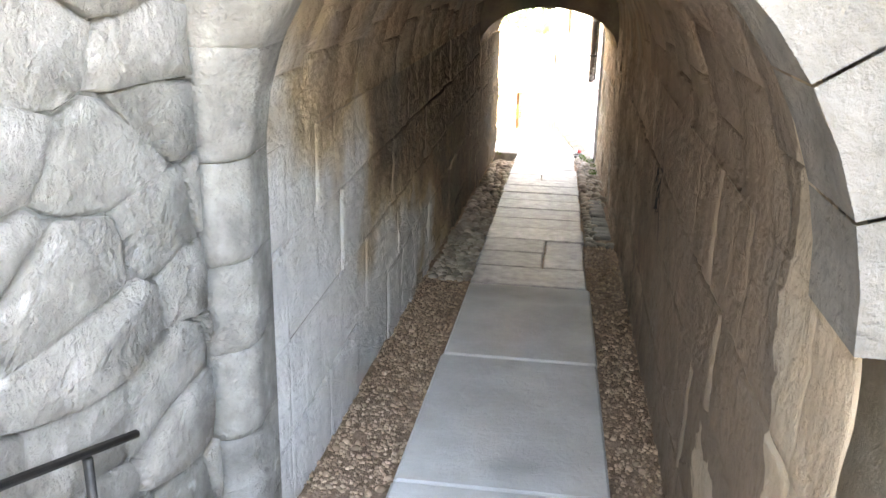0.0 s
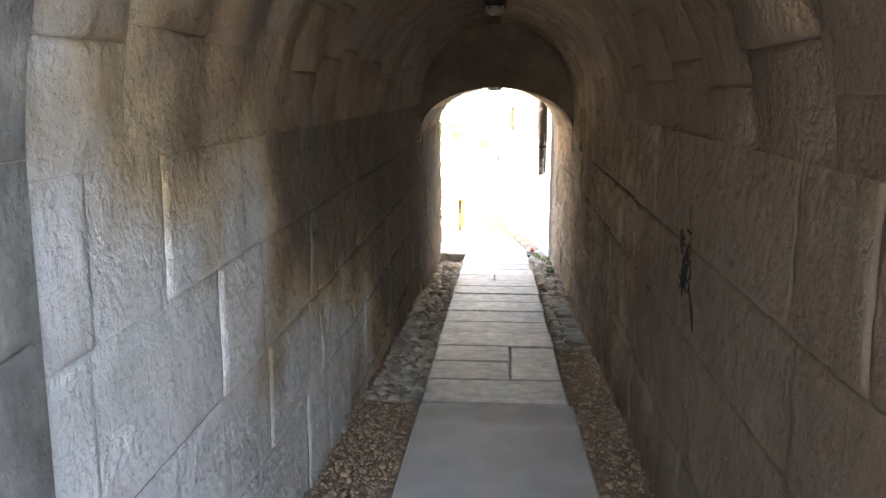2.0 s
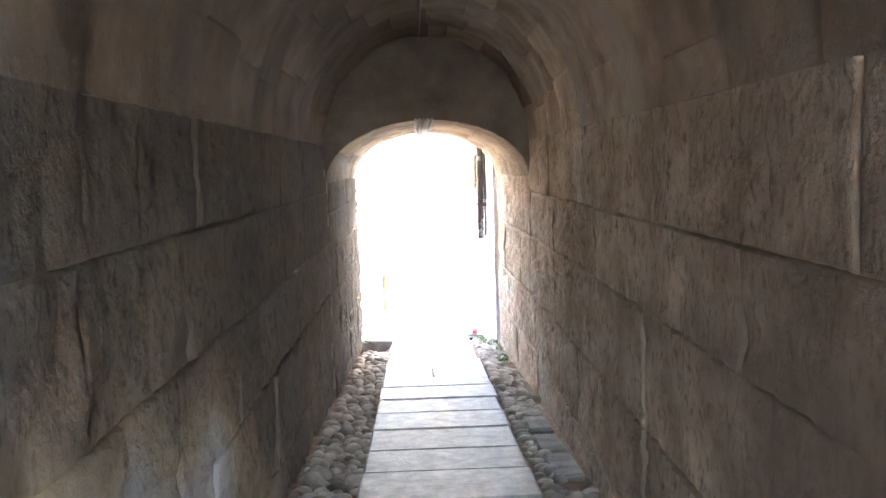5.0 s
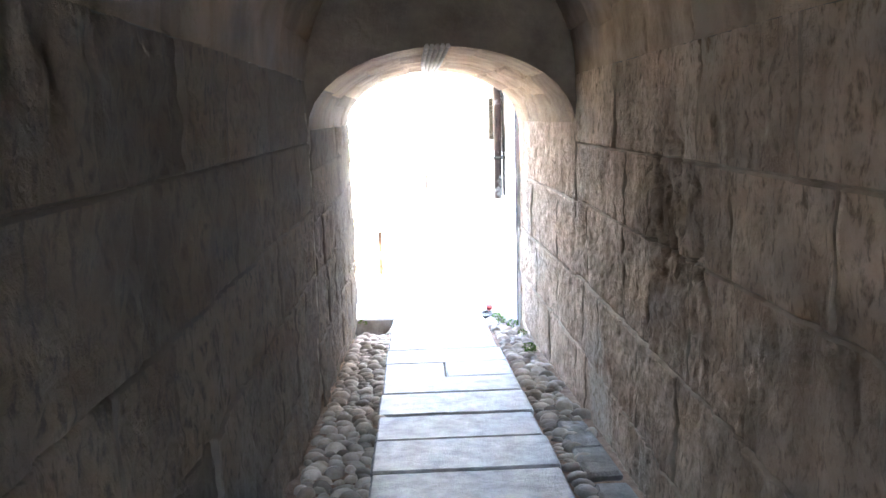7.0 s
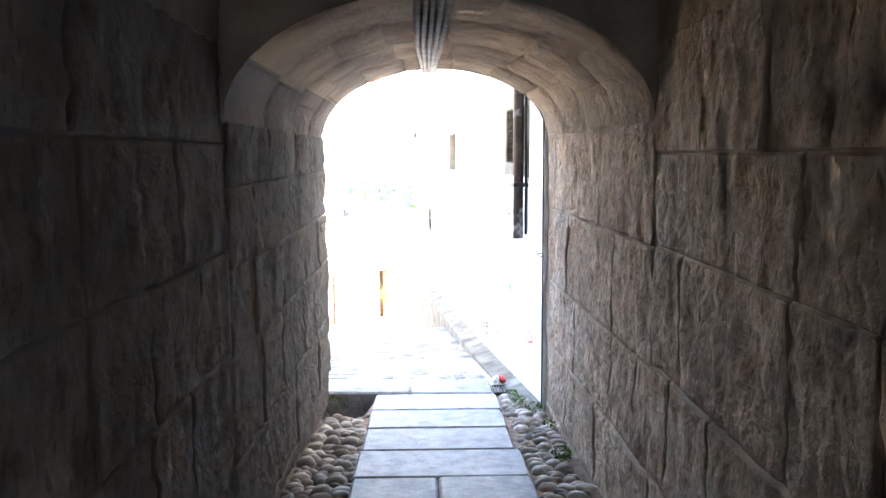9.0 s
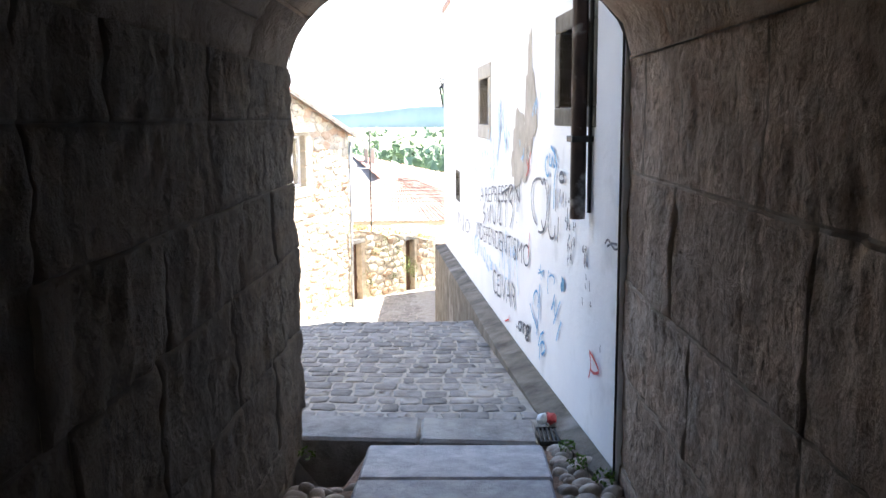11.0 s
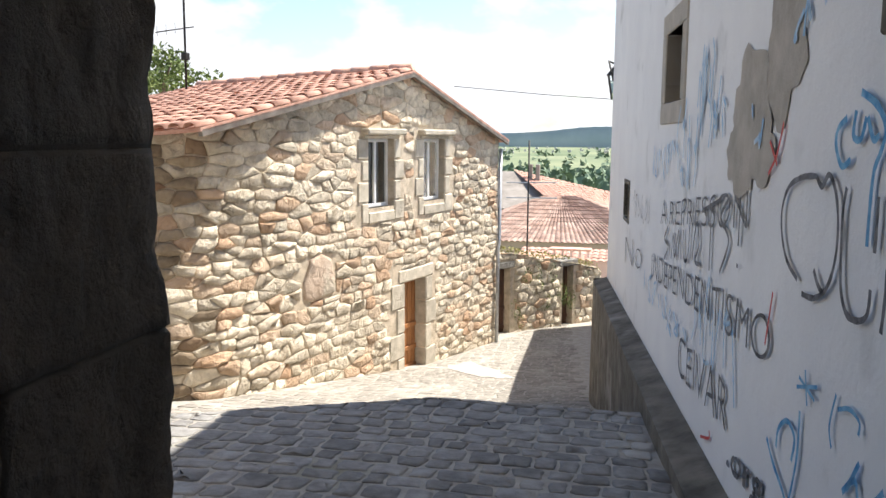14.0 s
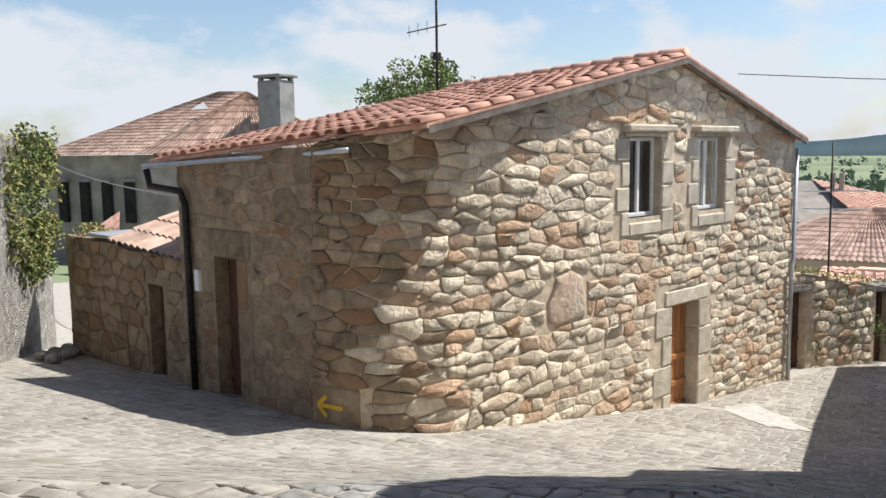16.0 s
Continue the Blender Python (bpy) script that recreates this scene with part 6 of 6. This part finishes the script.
for _ in range(5200):
    x = r.uniform(XL, -0.2) if r.random() < 0.5 else r.uniform(0.85, XR)
    y = r.uniform(8.3, 12.8 if x < 0 else 14.4)
    a = r.uniform(0.005, 0.014) * (1.8 if r.random() < 0.07 else 1.0)
    pebble(g, x, y, tz(y) - 0.045, a, a * 0.8, a * 0.8, r.uniform(0, 3), r)
tagged(part("gravel", g, GRAVEL, floor, "loose brown gravel and earth", True), kind="stuff")
for y in (14.5, 15.05, 15.65, 16.1):
    part("kerb_stone", Geo().box((0.96, y, -0.1), (1.15, y + r.uniform(0.4, 0.54), 0.0), lambda x, yy, z: Vector((x, yy, tz(yy) + z + 0.015 * nz(x * 9, yy * 5))), 0.02), ASHLAR, floor)
# kerb at the mouth of the passage
for k, (x0, x1) in enumerate(((XL - 0.3, 0.1), (0.1, 0.83))):
    part("kerb", Geo().box((x0 + 0.004, 0.0, -1.85), (x1 - 0.004, 0.4, -1.495), lambda x, y, z: Vector((x, 20.99 - 0.07 * (x - XL) + y + 0.008 * nz(x * 5, y * 5), z + 0.006 * nz(x * 4, y * 6, 2))), 0.018), SETT, floor)


def setts(x0, x1, y0, y1, inside, w, h, limit, seed, proud, near, rest):
    """Worn, roughly squared paving stones laid in wavering rows over the street."""
    r = random.Random(seed)
    count, far, flags = 0, Geo(), []
    on = lambda x, d, y: Vector((x, y, gz(x, y) + d))
    bend = lambda x, y: 0.09 * nz(x * 0.55, y * 0.45, seed) + 0.02 * nz(x * 2.1, y * 2.0, seed)
    y = y0
    while y < y1:
        dy = h * r.uniform(0.8, 1.2)
        x = x0 - r.uniform(0, w)
        while x < x1:
            dx = w * r.uniform(0.7, 1.35)
            cx, cy = x + dx / 2, y + dy / 2
            loc = Vector((cx, cy, 0)) - HO
            if inside(cx, cy) and x + dx > x0 and not (loc.dot(HU) > -0.05 and loc.dot(HV) > -0.05):
                p = []
                for a, b in ((0.12, 0), (0.88, 0), (1, 0.14), (1, 0.86), (0.88, 1), (0.12, 1), (0, 0.86), (0, 0.14)):
                    px, py = x + dx * a + r.uniform(-0.012, 0.012), y + dy * b + r.uniform(-0.012, 0.012)
                    p.append((px, py + bend(px, py)))
                m = stone_mesh(p, on, 0.008, proud * r.uniform(0.3, 1.3), 0.008, r, -0.012)
                if m:
                    v, f, n = m
                    if count < limit:
                        count += 1
                        dress(part("sett", Geo().add(v, f), near, gm), [i >= n for i in range(len(f))])
                    else:
                        far.add(v, f)
                        flags += [i >= n for i in range(len(f))]
            x += dx
        y += dy
    tagged(dress(part("small_setts", far, rest, gm), flags), kind="stuff")


wallx = lambda y: 1.11 - 0.0985 * (y - 20.3) - (0.1 if y > 21 else 0)
setts(-2.6, 1.1, 21.36, 26.0, lambda x, y: x < wallx(y), 0.17, 0.185, 300, 61, 0.008, SETT, SETTS)
setts(-4.0, 0.4, 26.0, 42.0, lambda x, y: x < min(wallx(y), 0.35), 0.21, 0.23, 0, 62, 0.004, SETTSUN, SETTSUN)
setts(-13.5, -2.6, 22.5, 26.0, lambda x, y: True, 0.21, 0.23, 0, 63, 0.004, SETTSUN, SETTSUN)
setts(-13.5, -4.0, 26.0, 30.5, lambda x, y: True, 0.21, 0.23, 0, 64, 0.004, SETTSUN, SETTSUN)

HS = [(4.1, 5.65, -1.36, 0.24), (6.0, 7.55, -1.36, 0.24), (5.2, 6.85, -4.7, -2.28), (sF(3.52), sF(2.6), -3.9, -1.1), (-0.75, -0.1, -3.3, -2.78), (2.6, 3.5, -2.4, -1.7)]
foot = lambda s: gz(*wall_at(s, 0, 0).xy) - 0.05
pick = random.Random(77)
# Shaded copies thin out round the corner towards the sunlit gable.
mixed = lambda s: SHADESTONE if pick.random() < (1.0 - s) / 1.1 else RUBBLE
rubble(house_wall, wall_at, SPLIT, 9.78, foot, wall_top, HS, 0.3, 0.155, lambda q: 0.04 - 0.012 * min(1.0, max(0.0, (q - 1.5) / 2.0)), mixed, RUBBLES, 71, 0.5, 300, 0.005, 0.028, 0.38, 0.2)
rubble(front_wall, wall_at, S_END, SPLIT, foot, wall_top, HS, 0.34, 0.19, 0.016, SHADESTONE, SHADESTONE, 74, -1.5, 200, 0.004, 0.03, 0.42, 0.2)
v = []
for d, f in ((-0.01, 1.0), (0.035, 0.98), (0.05, 0.86), (0.056, 0.4)):
    for k in range(14):
        t = k / 14 * math.tau
        q, z = math.copysign(abs(math.cos(t)) ** 0.42, math.cos(t)) * 0.4, math.copysign(abs(math.sin(t)) ** 0.42, math.sin(t)) * 0.36
        q = q * (1 - 0.35 * max(0, z / 0.36)) + 0.1 * nz(math.cos(t) * 1.5, math.sin(t) * 1.5, 7)
        v.append(wall_at(3.05 + q * f, d + 0.012 * nz(q * 6, z * 6), -2.06 + (z + 0.1 * nz(math.cos(t) * 1.5, math.sin(t) * 1.5, 3)) * f))
part("large_stone", Geo().add(v, [(j * 14 + i, j * 14 + (i + 1) % 14, j * 14 + 14 + (i + 1) % 14, j * 14 + 14 + i) for j in range(3) for i in range(14)] + [tuple(range(42, 56))]), mat("pink_stone", (0.46, 0.34, 0.25), (0.62, 0.49, 0.38), 4, 0.9, 0.7, 40, 0, ((0.55, 0.48, 0.38), 2.0, 0.5), pits=9, deep=0.04), house_wall, "large pinkish facing stone", True)
rubble(annex_wall, ax, 4.5, 9.1, lambda u: gz(*ax(u, 0, 0).xy) - 0.05, an_top, [(5.2, 5.85, -3.9, -2.0)], 0.42, 0.26, 0.02, SHADESTONE, SHADESTONE, 72, 5.5, 130)
rubble(lane_wall, lw, 0.02, LLEN, lambda u: gz(*lw(u, 0, 0).xy) - 0.05, lw_top, [(0.0, 0.85, -6, -2.85), (2.65, 3.3, -6, -3.02)], 0.28, 0.18, 0.035, RUBBLE, RUBBLES, 73, 1.5, 80)

# barrel tiles of the roof, one mesh shared by all
tile = Geo()
for j, (t, rad) in enumerate(((0.0, 0.105), (0.43, 0.088))):
    for o in (0.0, 0.016):
        tile.v += [((rad - o) * math.cos(a), t, (rad - o) * math.sin(a) * 0.62) for a in np.linspace(0, math.pi, 7)]
q = lambda j, o, i: j * 14 + o * 7 + i
for i in range(6):
    tile.f += [(q(0, 0, i), q(0, 0, i + 1), q(1, 0, i + 1), q(1, 0, i)), (q(0, 1, i + 1), q(0, 1, i), q(1, 1, i), q(1, 1, i + 1)), (q(0, 1, i), q(0, 1, i + 1), q(0, 0, i + 1), q(0, 0, i))]
first = None
for c in range(23):
    v = -0.08 + c * 0.213
    ue = 0.36 - (v + 0.12) * (0.72 / 4.9)
    rows = int((UA - ue) / 0.375) + 1
    for k in range(rows):
        u = ue + k * 0.375
        p = hp(u, -v, roof_z(u, v) + 0.015)
        ahead = (hp(u + 0.4, -v, roof_z(u + 0.4, v) + 0.0) - p).normalized()
        across = (HV - HV.dot(ahead) * ahead).normalized()
        up = across.cross(ahead)
        up = up if up.z > 0 else -up
        jit = rng.uniform(-0.012, 0.012)
        m = Matrix((across, ahead, up)).transposed().to_4x4()
        m.translation = p + across * jit + up * rng.uniform(0, 0.012)
        if first is None:
            first = obj("tile", tile, TERRA, smooth=True)
            t_ob = first
        else:
            t_ob = bpy.data.objects.new("tile", first.data)
            scene.collection.objects.link(t_ob)
        t_ob.parent = roof
        t_ob.matrix_parent_inverse = roof.matrix_world.inverted()
        t_ob.matrix_basis = m
